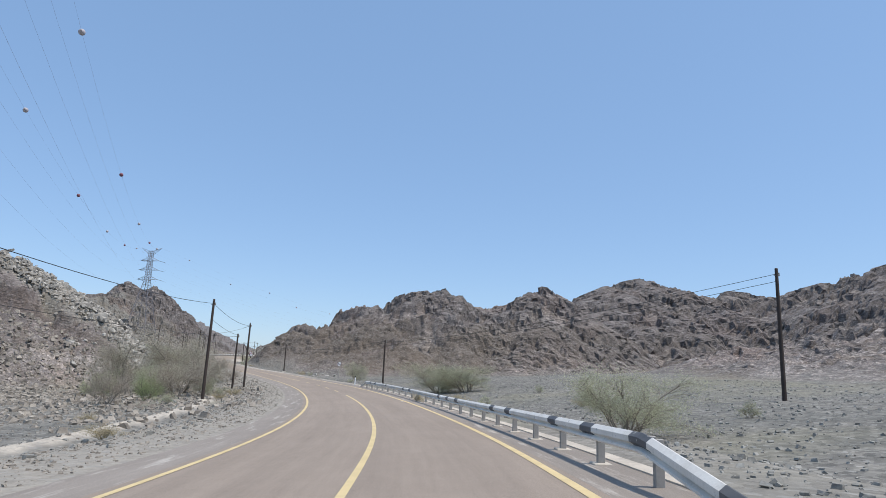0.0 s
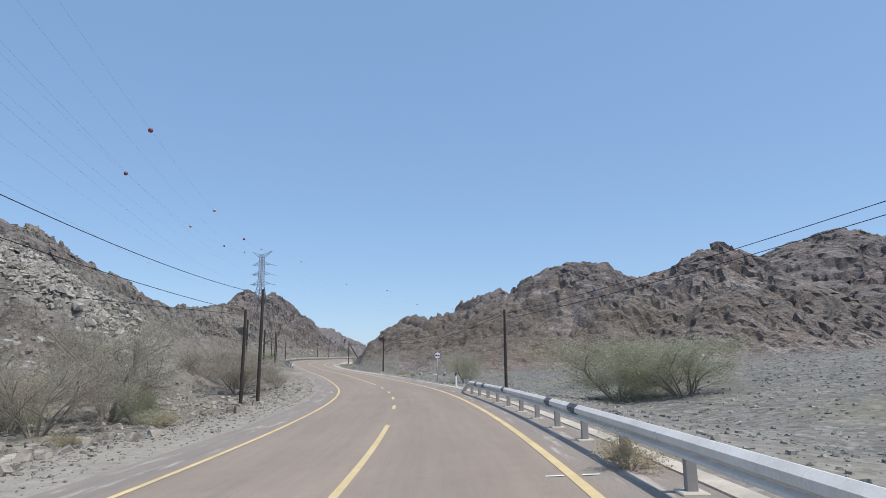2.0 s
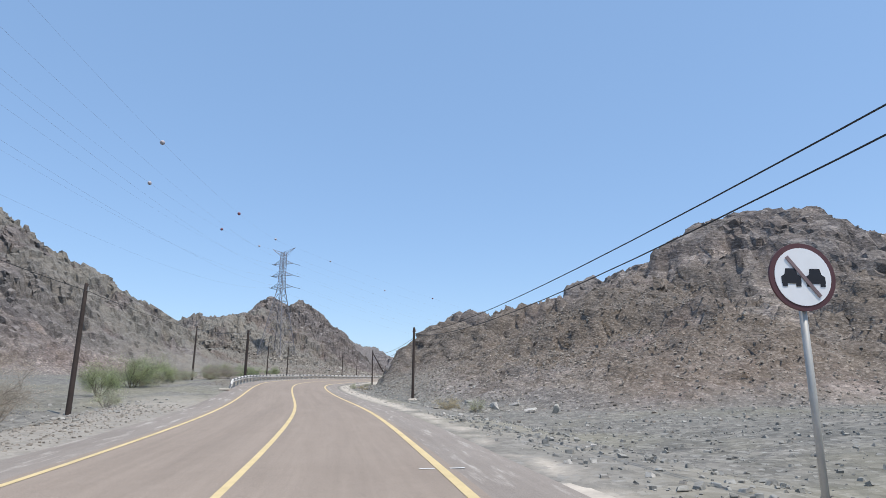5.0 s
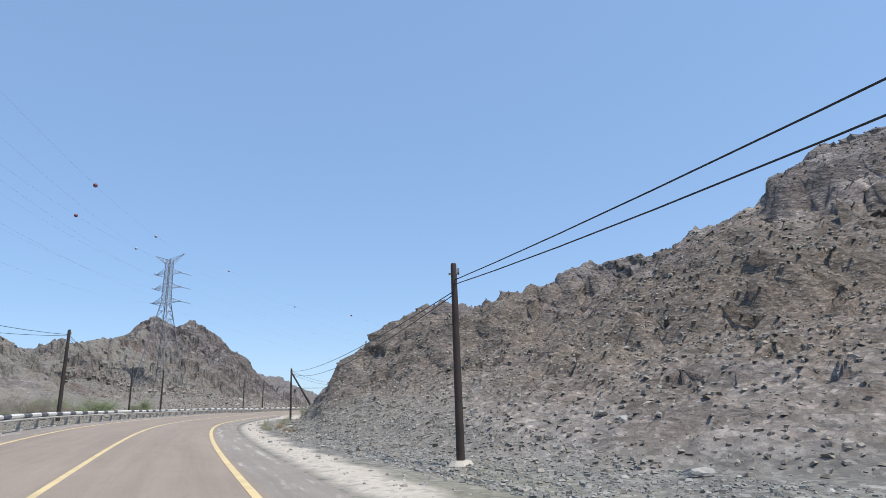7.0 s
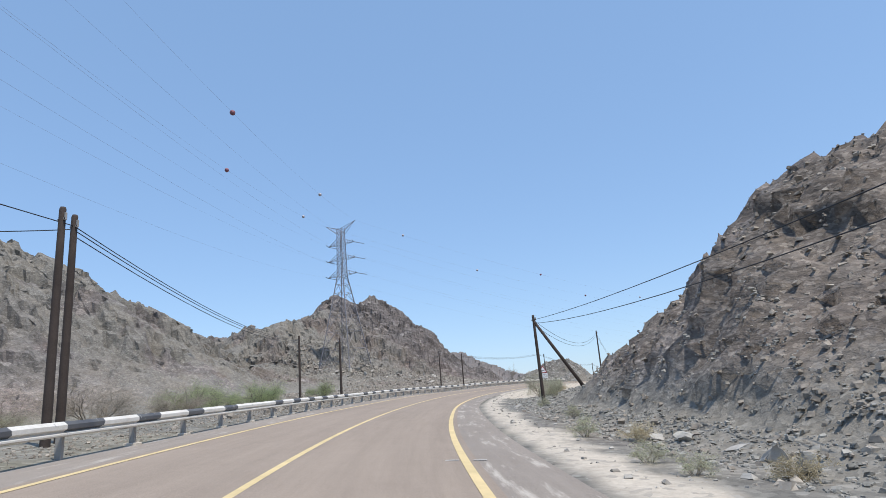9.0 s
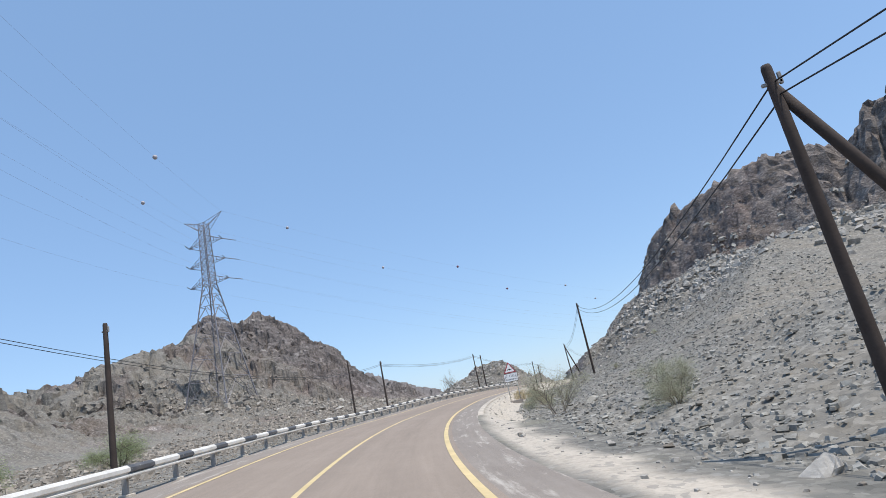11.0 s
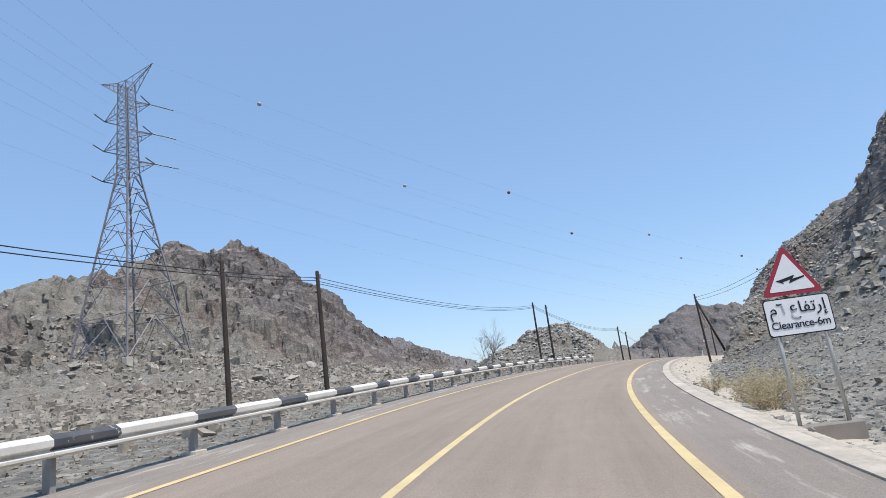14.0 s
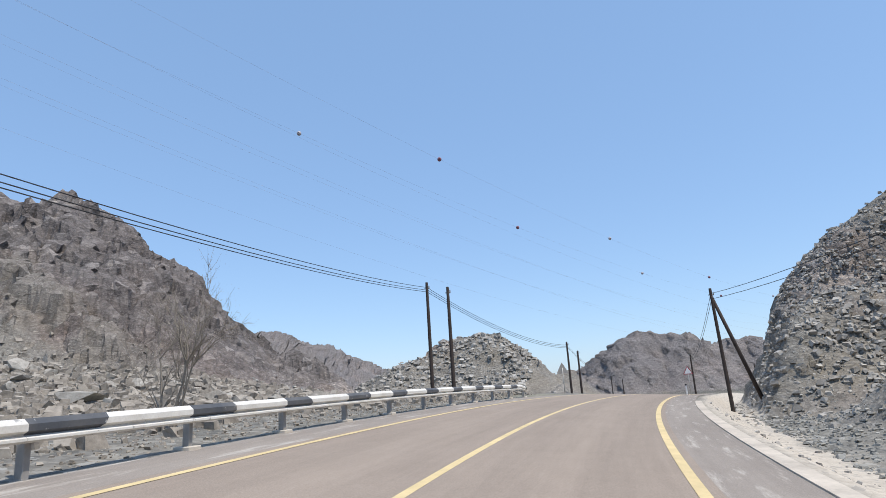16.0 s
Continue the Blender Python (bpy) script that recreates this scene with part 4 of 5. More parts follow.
for key, x, y, h, kw in (
    ("L0", -12.5, 8.0, 5.26, {}), ("L1", -19.4, 48.8, 6.90, dict(pad=True)), ("L2", -25.0, 74.8, 7.01, {}), ("L2a", -26.5, 75.2, 5.67, {}), ("M1", -42.2, 102.0, 7.45, {}),
    ("L3", -45.7, 112.3, 7.00, {}), ("L4", -76.0, 157.8, 10.4, {}), ("L5", -70.5, 161.4, 10.1, {}), ("L5a", -69.7, 160.5, 9.95, {}),
    ("L6", -92.5, 200.2, 11.44, {}), ("L6a", -89.3, 202.6, 11.04, {}), ("L7", -104.0, 256.7, 13.52, {}), ("L8", -100.8, 259.9, 12.82, {}),
    ("L9", -99.4, 306.5, 14.75, {}), ("L9a", -97.7, 305.4, 14.10, {}), ("N1", -92.4, 337.0, 12.15, {}), ("N2", -91.4, 338.6, 11.20, {}), ("O1", -88.05, 398.0, 9.0, {}), ("O2", -85.9, 400.0, 8.25, {}),
):
    tops[key] = utility_pole(x, y, h, label=PL, **kw)


def cable(name, label, group, a, b, sag, r=0.016, n=18, mat=None):
    bm = bmesh.new()
    pts = [a.lerp(b, k / n) - Vector((0, 0, 4 * sag * (k / n) * (1 - k / n))) for k in range(n + 1)]
    tube(bm, pts, r, 5)
    ob = part(name, bm, mat or WIRE, smooth=True)
    return tagged(ob, label, "cable", group)


D = Vector((0, 0, -0.35))
for a, b, sag, drops in (
    ("R1", "R3", 0.7, (0.0, 0.45)), ("R5", "R6", 1.7, (0.0, 0.35)), ("R6", "R7", 1.2, (0.0, 0.35)), ("R7", "R8", 0.8, (0.0, 0.35)), ("R8", "R9", 0.8, (0.0,)),
    ("L0", "L1", 0.5, (0.0,)), ("L1", "L2", 0.4, (0.0,)), ("L2", "M1", 0.5, (0.0,)), ("M1", "L3", 0.1, (0.0,)), ("L3", "L5", 0.9, (0.0,)), ("L4", "L5", 0.1, (0.1,)),
    ("L5", "L6", 0.9, (0.0, 0.12, 0.3)), ("L6", "L8", 1.7, (0.0, 0.15)), ("L8", "L9", 0.75, (0.0, 0.18, 0.3)), ("L9", "N1", 0.9, (0.0, 0.15, 0.3)), ("N1", "O1", 0.9, (0.0, 0.2)),
):
    for d in drops:
        cable("overhead_cable", "thin black cable sagging between wooden poles", "cables on the poles", tops[a] + D - Vector((0, 0, d)), tops[b] + D - Vector((0, 0, d)), sag)
for a, b, da, db, sag in (("L2a", "L1", 0.0, 1.6, 0.2), ("R3", "R4", 0.0, 0.55, 0.95), ("R3", "R4", 0.2, 0.69, 1.3), ("R5", "R4", 0.2, 0.9, 0.7), ("R5", "R4", 0.45, 1.0, 1.15)):
    cable("overhead_cable", "thin black cable sagging between wooden poles", "cables on the poles", tops[a] - Vector((0, 0, da + 0.15)), tops[b] - Vector((0, 0, db)), sag)
p0 = on_road(np.array(18.0), np.array(-19.0))
cable("overhead_cable", "thin black cable sagging between wooden poles", "cables on the poles", Vector(p0) + Vector((0, 0, 5.4)), tops["L2a"] + D, 0.5)


# ---------------------------------------------------------------- lattice tower and its lines
def strutbar(bm, a, b, r):
    tube(bm, [a, b], r, 4)


def lattice_tower(x, y, z, turn, label):
    g = thing("transmission_tower", label, "pylon", m=pose(x, y, z, 0, 0, turn))
    H, waist, wb, ww, wt = 43.0, 27.0, 5.3, 1.05, 0.8
    half = lambda h: wb + (ww - wb) * h / waist if h < waist else ww + (wt - ww) * (h - waist) / (H - 1.5 - waist)
    corner = lambda k, h: Vector(((1, 1, -1, -1)[k] * half(h), (1, -1, -1, 1)[k] * half(h), h))
    levels = [0.0, 6.0, 11.0, 15.5, 19.0, 22.0, 24.6, 27.0]
    upper = [27.0 + 1.32 * k for k in range(12)]
    for k in range(4):
        bm = bmesh.new()
        strutbar(bm, corner(k, -1.0), corner(k, waist), 0.14)
        strutbar(bm, corner(k, waist), corner(k, H - 1.5), 0.10)
        part("leg", bm, LATTICE_STEEL, g)
    for k in range(4):
        bm, j = bmesh.new(), (k + 1) % 4
        for n, (a, b) in enumerate(zip(levels, levels[1:])):
            mid = (corner(k, b) + corner(j, b)) / 2
            strutbar(bm, corner(k, a), mid, 0.065)
            strutbar(bm, corner(j, a), mid, 0.065)
            strutbar(bm, corner(k, b), corner(j, b), 0.06)
            if n < 4:
                lo = (corner(k, a) + mid) / 2
                lo2 = (corner(j, a) + mid) / 2
                strutbar(bm, lo, corner(k, (a + b) / 2), 0.04)
                strutbar(bm, lo2, corner(j, (a + b) / 2), 0.04)
                strutbar(bm, lo, corner(k, b), 0.04)
                strutbar(bm, lo2, corner(j, b), 0.04)
        for a, b in zip(upper, upper[1:]):
            strutbar(bm, corner(k, a), corner(j, b), 0.05)
            strutbar(bm, corner(j, a), corner(k, b), 0.05)
            strutbar(bm, corner(k, b), corner(j, b), 0.05)
        part("bracing", bm, LATTICE_STEEL, g)
    ends = {}
    for h, reach in ((27.3, 5.2), (32.0, 4.9), (36.7, 4.6), (42.2, 5.3)):
        for sx in (-1, 1):
            bm = bmesh.new()
            tip = Vector((sx * reach, 0, h + (0.9 if h > 40 else 0.0)))
            hi = min(h + 1.7, H - 1.5)
            lo = h if h < 40 else 39.8
            roots = [Vector((sx * half(q), sy * half(q), q)) for sy in (-1, 1) for q in (lo, hi)]
            for r_ in roots:
                strutbar(bm, r_, tip, 0.055)
            for t in (0.25, 0.5, 0.75):
                w = [r_.lerp(tip, t) for r_ in roots]
                for a, b in ((0, 1), (2, 3), (0, 2), (1, 3), (0, 3)):
                    strutbar(bm, w[a], w[b], 0.03)
            part("cross_arm", bm, LATTICE_STEEL, g)
            ends[(sx, h)] = tip
            if h < 40:
                for sy in (-1, 1):
                    bm = bmesh.new()
                    e = tip + Vector((1.45, sy * 2.9, -0.30))
                    tube(bm, [tip.lerp(e, q / 14) for q in range(15)], [0.105 if q % 2 else 0.05 for q in range(15)], 8)
                    part("insulator", bm, GLASS_INS, g, "string of dark insulator discs")
    for k in range(4):
        bm = bmesh.new()
        box(bm, (0.9, 0.9, 1.2), Matrix.Translation(corner(k, 0.0) + Vector((0, 0, -0.5))), 0.05)
        part("footing", bm, CONCRETE, g, "concrete footing")
    return {k: g.matrix_world @ v for k, v in ends.items()}


TP = (-153.2, 298.5, 14.9)
ends = lattice_tower(*TP, -3.0, "tall grey lattice transmission tower on the rocky knoll")
far = lattice_tower(62.0, 671.0, ground_at(62.0, 671.0), -28.0, "distant grey lattice transmission tower behind the hills")
lattice_tower(-137.0, 1464.0, ground_at(-137.0, 1464.0), 10.0, "very distant grey lattice transmission tower beyond the pass")
BACK = Vector((27.6, -108.7, 14.9))


def line_wire(a, b, sag, marks, r, label):
    """A wire of the high line, with its marker balls."""
    ob = cable("tower_line", label, "lines of the tower", a, b, sag, r, 48, LATTICE_STEEL)
    for k, t in enumerate(marks):
        p = a.lerp(b, t) - Vector((0, 0, 4 * sag * t * (1 - t)))
        bm = bmesh.new()
        bmesh.ops.create_uvsphere(bm, u_segments=14, v_segments=9, radius=0.36)
        bmesh.ops.create_cone(bm, cap_ends=True, segments=8, radius1=0.07, radius2=0.07, depth=1.1, matrix=pose(0, 0, 0, 90, 0, 20))
        o = part("marker_ball", bm, BALL_RED if k % 2 else BALL_PALE, ob, smooth=True)
        o.matrix_world = Matrix.Translation(p)
    return ob


for sx in (-1, 1):
    top = ends[(sx, 42.2)]
    back = BACK + Vector((sx * 5.2, sx * 1.5, 43.1))
    ahead = far[(sx, 42.2)]
    line_wire(top, back, 22.4, (0.064, 0.183, 0.303, 0.4235, 0.535, 0.66) if sx < 0 else (0.109, 0.2285, 0.3475, 0.468, 0.588, 0.706), 0.008, "thin earth wire carrying red and white marker balls")
    line_wire(top, ahead, 18.5, (0.131, 0.255, 0.38, 0.505) if sx < 0 else (0.038, 0.170, 0.295, 0.42, 0.545), 0.008, "thin earth wire carrying red and white marker balls")
    for h in (27.3, 32.0, 36.7):
        cable("tower_line", "thin grey conductor of the high line", "lines of the tower", ends[(sx, h)] + Vector((1.45, -2.9, -0.30)), BACK + Vector((sx * 5.0, sx * 1.5, h)), 20.0, 0.007, 48, LATTICE_STEEL)
        cable("tower_line", "thin grey conductor of the high line", "lines of the tower", ends[(sx, h)] + Vector((1.45, 2.9, -0.30)), far[(sx, h)], 20.0, 0.007, 48, LATTICE_STEEL)


# ---------------------------------------------------------------- signs
def disc(bm, r, y0, y1, segs=40, m=None):
    bmesh.ops.create_cone(bm, cap_ends=True, segments=segs, radius1=r, radius2=r, depth=abs(y1 - y0), matrix=(m or Matrix()) @ pose(0, (y0 + y1) / 2, 0, 90))


def prism(bm, pts, y0, y1, m=None):
    """A flat outline of x, z points, given thickness along y."""
    m = m or Matrix()
    a = [bm.verts.new(m @ Vector((x, y0, z))) for x, z in pts]
    b = [bm.verts.new(m @ Vector((x, y1, z))) for x, z in pts]
    bm.faces.new(a)
    bm.faces.new(list(reversed(b)))
    for i in range(len(pts)):
        j = (i + 1) % len(pts)
        bm.faces.new((a[j], a[i], b[i], b[j]))


def rounded(w, h, r, n=5):
    out = []
    for cx, cz, a0 in ((w / 2 - r, h / 2 - r, 0), (-w / 2 + r, h / 2 - r, 90), (-w / 2 + r, -h / 2 + r, 180), (w / 2 - r, -h / 2 + r, 270)):
        for k in range(n + 1):
            t = radians(a0 + 90 * k / n)
            out.append((cx + r * math.cos(t), cz + r * math.sin(t)))
    return out


def triangle(r, soft):
    """Corners of a triangle with rounded tips, point up."""
    out = []
    for a in (90, 210, 330):
        c = ((r - 2 * soft) * math.cos(radians(a)), (r - 2 * soft) * math.sin(radians(a)))
        for k in range(-3, 4):
            t = radians(a + k * 20)
            out.append((c[0] + soft * math.cos(t), c[1] + soft * math.sin(t)))
    return out


def lettering(text, size, m, parent, wide=None):
    cu = bpy.data.curves.new("lettering", "FONT")
    cu.body, cu.size, cu.align_x, cu.align_y, cu.extrude = text, size, "CENTER", "CENTER", 0.005
    if wide:
        cu.space_character = wide
    cu.materials.append(INK)
    ob = new("lettering", cu)
    ob.parent = parent
    ob.matrix_local = m
    return ob


def warning_triangle(g, z, side, mark=True):
    r = side / math.sqrt(3)
    bm = bmesh.new()
    prism(bm, triangle(r, 0.05), -0.012, 0.012, pose(0, 0, z))
    tri = part("triangle", bm, RED, g, "red-bordered warning triangle")
    bm = bmesh.new()
    prism(bm, triangle(r * 0.76, 0.03), -0.018, -0.0125, pose(0, 0, z))
    part("face", bm, SIGN_WHITE, tri)
    if mark:
        bm = bmesh.new()
        k = side * 0.9
        prism(bm, [(-0.26 * k, -0.02 * k), (0.10 * k, 0.06 * k), (0.05 * k, -0.01 * k), (0.27 * k, 0.03 * k), (0.27 * k, 0.0), (-0.03 * k, -0.09 * k), (0.01 * k, -0.02 * k), (-0.14 * k, -0.05 * k), (-0.12 * k, -0.09 * k)], -0.023, -0.0185, pose(0, 0, z - 0.02))
        part("symbol", bm, INK, tri, "black bolt symbol")
    return tri


def clearance_sign(x, y, turn):
    z = ground_at(x, y)
    g = thing("clearance_sign", "red and white clearance sign on two posts in a concrete block", "road sign", m=pose(x, y, z, 0, 0, turn))
    bm = bmesh.new()
    box(bm, (1.5, 0.42, 0.42), pose(0, 0.05, 0.12), 0.025)
    part("base_block", bm, plain("grey_block", (0.26, 0.23, 0.20), 0.9, bumpy=0.01), g, "dusty concrete base block")
    for px in (-0.52, 0.52):
        bm = bmesh.new()
        tube(bm, [(px, 0.05, 0.2), (px, 0.05, 3.1)], 0.045, 10)
        part("post", bm, PIPE, g, smooth=True)
    for pz in (2.45, 3.0):
        bm = bmesh.new()
        box(bm, (1.25, 0.03, 0.05), pose(0, 0.02, pz), 0.004)
        part("rail", bm, PIPE, g)
    bm = bmesh.new()
    prism(bm, rounded(1.46, 0.86, 0.09), -0.03, -0.01, pose(0, 0, 2.74))
    plate = part("plate", bm, INK, g, "white plate with a black border")
    bm = bmesh.new()
    prism(bm, rounded(1.41, 0.81, 0.075), -0.036, -0.0305, pose(0, 0, 2.74))
    part("face", bm, SIGN_WHITE, plate)
    lettering("Clearance-6m", 0.245, pose(0, -0.043, 2.55, 90), plate, 0.93)
    lettering("\uFEE1\u0666 \uFEC9\uFE8E\uFED4\uFE97\uFEAD\uFE87", 0.36, pose(0, -0.043, 2.92, 90), plate)
    tri = warning_triangle(g, 3.62, 1.35)
    return g


clearance_sign(-82.05, 249.2, 12.0)


def overtaking_sign(x, y, turn):
    z = ground_at(x, y)
    g = thing("no_overtaking_sign", "round white no-overtaking sign on a thin steel post", "road sign", m=pose(x, y, z, 0, 0, turn))
    bm = bmesh.new()
    tube(bm, [(0, 0.05, -0.1), (0, 0.05, 2.75)], 0.035, 10)
    part("post", bm, PIPE, g, smooth=True)
    bm = bmesh.new()
    disc(bm, 0.34, -0.012, 0.012, m=pose(0, 0, 2.55))
    d = part("disc", bm, plain("faded_rim", (0.10, 0.045, 0.05), 0.6), g)
    bm = bmesh.new()
    disc(bm, 0.29, -0.018, -0.0125, m=pose(0, 0, 2.55))
    part("face", bm, SIGN_WHITE, d)
    for cx, mat in ((-0.125, INK), (0.125, INK)):
        bm = bmesh.new()
        prism(bm, [(-0.10, -0.07), (0.10, -0.07), (0.10, 0.0), (0.065, 0.02), (0.05, 0.08), (-0.05, 0.08), (-0.065, 0.02), (-0.10, 0.0)], -0.023, -0.0185, pose(cx, 0, 2.55))
        for wx in (-0.07, 0.07):
            prism(bm, [(wx - 0.025, -0.10), (wx + 0.025, -0.10), (wx + 0.025, -0.0702), (wx - 0.025, -0.0702)], -0.023, -0.0185, pose(cx, 0, 2.55))
        part("car_symbol", bm, mat, d)
    bm = bmesh.new()
    box(bm, (0.50, 0.006, 0.035), pose(0, -0.026, 2.55, 0, 52, 0))
    part("slash", bm, plain("faded_slash", (0.22, 0.16, 0.16), 0.6), d, "dark diagonal stroke")
    return g


overtaking_sign(-17.6, 95.2, 22.0)

z2 = ground_at(-79.6, 343.5)
g2 = thing("warning_sign", "small red-bordered warning triangle on a thin post", "road sign", m=pose(-79.6, 343.5, z2, 0, 0, -4))
bm = bmesh.new()
tube(bm, [(0, 0.05, -0.1), (0, 0.05, 2.9)], 0.04, 8)
part("post", bm, PIPE, g2, smooth=True)
warning_triangle(g2, 2.6, 1.1, False)


def marker_post(x, y, turn):
    z = ground_at(x, y)
    g = thing("marker_post", "white plastic delineator post with a black reflector cap beside the kerb", "marker post", m=pose(x, y, z, 0, 0, turn))
    bm = bmesh.new()
    box(bm, (0.13, 0.10, 1.0), pose(0, 0, 0.42), 0.02)
    part("shaft", bm, SIGN_WHITE, g)
    bm = bmesh.new()
    box(bm, (0.136, 0.106, 0.25), pose(0, 0, 1.04), 0.02)
    cap = part("cap", bm, INK, g, "black cap")
    bm = bmesh.new()
    box(bm, (0.07, 0.01, 0.07), pose(0.01, -0.056, 0.99), 0.002)
    part("reflector", bm, SIGN_WHITE, cap)


marker_post(-12.95, 82.1, 22.0)
marker_post(-80.6, 338.0, -5.0)
z3 = ground_at(-92.6, 329.0)
g3 = thing("warning_sign", "grey back of a warning triangle for oncoming traffic", "road sign", m=pose(-92.6, 329.0, z3, 0, 0, 205))
bm = bmesh.new()
tube(bm, [(0, 0.05, -0.1), (0, 0.05, 2.4)], 0.04, 8)
part("post", bm, PIPE, g3, smooth=True)
bm = bmesh.new()
prism(bm, triangle(0.72, 0.05), -0.012, 0.012, pose(0, 0, 2.25))
part("triangle", bm, GALV, g3, "bare grey back of the triangle")


# ---------------------------------------------------------------- trees and shrubs
def plant_meshes(seed, height, width, stems, leaves, leaf_size, leaf_mat, bark, droop=0.15, twigs=4):
    rnd = random.Random(seed)
    bm, tips = bmesh.new(), []

    def grow(p, d, length, r, level):
        pts, radii, q = [p], [r], p.copy()
        n = 4
        for k in range(n):
            d = (d + Vector((rnd.uniform(-1, 1), rnd.uniform(-1, 1), rnd.uniform(-0.6, 0.6))) * 0.22 - Vector((0, 0, droop * 0.3 * level))).normalized()
            q = q + d * length / n
            pts.append(q.copy())
            radii.append(r * (1 - 0.16 * (k + 1)))
        tube(bm, pts, radii, 5 if level < 2 else 3, cap=False)
        if level >= 1:
            tips.extend(pts[2:])
        if level < 3:
            for _ in range(twigs if level else twigs + 1):
                a = pts[rnd.randint(1, n)]
                e = (d + Vector((rnd.uniform(-1, 1), rnd.uniform(-1, 1), rnd.uniform(-0.35, 0.8))) * 0.85).normalized()
                grow(a, e, length * rnd.uniform(0.5, 0.72), r * 0.48, level + 1)

    for k in range(stems):
        a = math.tau * (k + rnd.random() * 0.7) / stems
        lean = rnd.uniform(0.35, 1.0) * width / height * 0.55
        d = Vector((math.cos(a) * lean, math.sin(a) * lean, 1.0)).normalized()
        grow(Vector((math.cos(a), math.sin(a), 0)) * 0.10 * width / 3 + Vector((0, 0, -0.1)), d, height * rnd.uniform(0.42, 0.58), 0.014 * height * rnd.uniform(0.7, 1.1), 0)
    top = max(v.z for v in tips)
    k = height / max(top, 0.1)
    bmesh.ops.scale(bm, vec=(k, k, k), verts=bm.verts)
    trunk = finish("trunk", bm, bark, True)
    rs = np.random.RandomState(seed)
    T = np.array([tuple(v * k) for v in tips])
    c = T[rs.randint(0, len(T), leaves)] + rs.normal(0, 0.035 * width, (leaves, 3))
    a, b = rs.normal(size=(leaves, 3)), rs.normal(size=(leaves, 3))
    a /= np.linalg.norm(a, axis=1)[:, None]
    b /= np.linalg.norm(b, axis=1)[:, None]
    sz = leaf_size * rs.uniform(0.6, 1.4, (leaves, 1))
    v = np.stack([c - a * sz, c + a * sz * 0.6 + b * sz * 0.3, c + a * sz - b * sz * 0.1, c - b * sz * 0.3], 1).reshape(-1, 3)
    crown = bpy.data.meshes.new("crown")
    crown.from_pydata(v.tolist(), [], np.arange(leaves * 4).reshape(-1, 4).tolist())
    crown.materials.append(leaf_mat)
    return trunk, crown


KINDS = {
    "bush": [plant_meshes(s, 2.4, 3.6, 9, 34000, 0.026, LEAF, TWIG) for s in (11, 12)],
    "thorn": [plant_meshes(81, 2.9, 3.7, 4, 38000, 0.022, LEAF, TWIG, twigs=5)],
    "vase": [plant_meshes(14, 2.7, 3.9, 5, 15000, 0.028, LEAF, TWIG, 0.0, twigs=5)],
    "haze": [plant_meshes(s, 5.2, 5.4, 4, 42000, 0.028, LEAF_GREY, TWIG, twigs=6) for s in (71, 72)],
    "dry": [plant_meshes(s, 3.6, 4.6, 6, 24000, 0.028, LEAF_DRY, TWIG, twigs=5) for s in (21, 22)],
    "green": [plant_meshes(s, 3.4, 5.5, 8, 18000, 0.042, LEAF_GREEN, BARK) for s in (31, 32)],
    "bare": [plant_meshes(41, 5.0, 4.2, 3, 3500, 0.02, LEAF_DRY, TWIG, 0.0, twigs=5)],
    "tuft": [plant_meshes(s, 0.8, 1.0, 12, 1800, 0.03, STRAW, STRAW, twigs=3) for s in (51, 52)],
    "shrub": [plant_meshes(s, 1.0, 1.5, 10, 2200, 0.032, LEAF, TWIG, twigs=3) for s in (61,)],
}
WORDS = {
    "bush": ("desert_bush", "grey-green thorny desert bush with many stems", "bush"),
    "thorn": ("thorn_bush", "feathery pale green thorn bush with a forked trunk", "bush"),
    "vase": ("desert_bush", "sparse pale desert bush with reddish spreading stems", "bush"),
    "haze": ("thorn_tree", "feathery grey-green thorn tree in the stream bed", "tree"),
    "dry": ("dry_thorn_tree", "leafless brownish thorn tree on the stony verge", "tree"),
    "green": ("acacia_bush", "spreading green acacia bush below the road", "bush"),
    "bare": ("bare_tree", "bare pale-twigged tree behind the guard rail", "tree"),
    "tuft": ("grass_tuft", "tuft of straw-coloured dry grass", "grass tuft"),
    "shrub": ("low_shrub", "low dusty green shrub among stones", "shrub"),
}


def plant(kind, n, x, y, size=1.0, turn=0.0, wide=1.0):
    trunk, crown = KINDS[kind][n % len(KINDS[kind])]
    name, label, cat = WORDS[kind]
    g = thing(name, label, cat, "plants of the valley")
    g.matrix_world = pose(x, y, ground_at(x, y), 0, 0, turn) @ Matrix.Diagonal((size * wide, size * wide, size, 1))
    for nm, me in (("trunk", trunk), ("crown", crown)):
        o = new(nm, me)
        o.parent = g
    return g


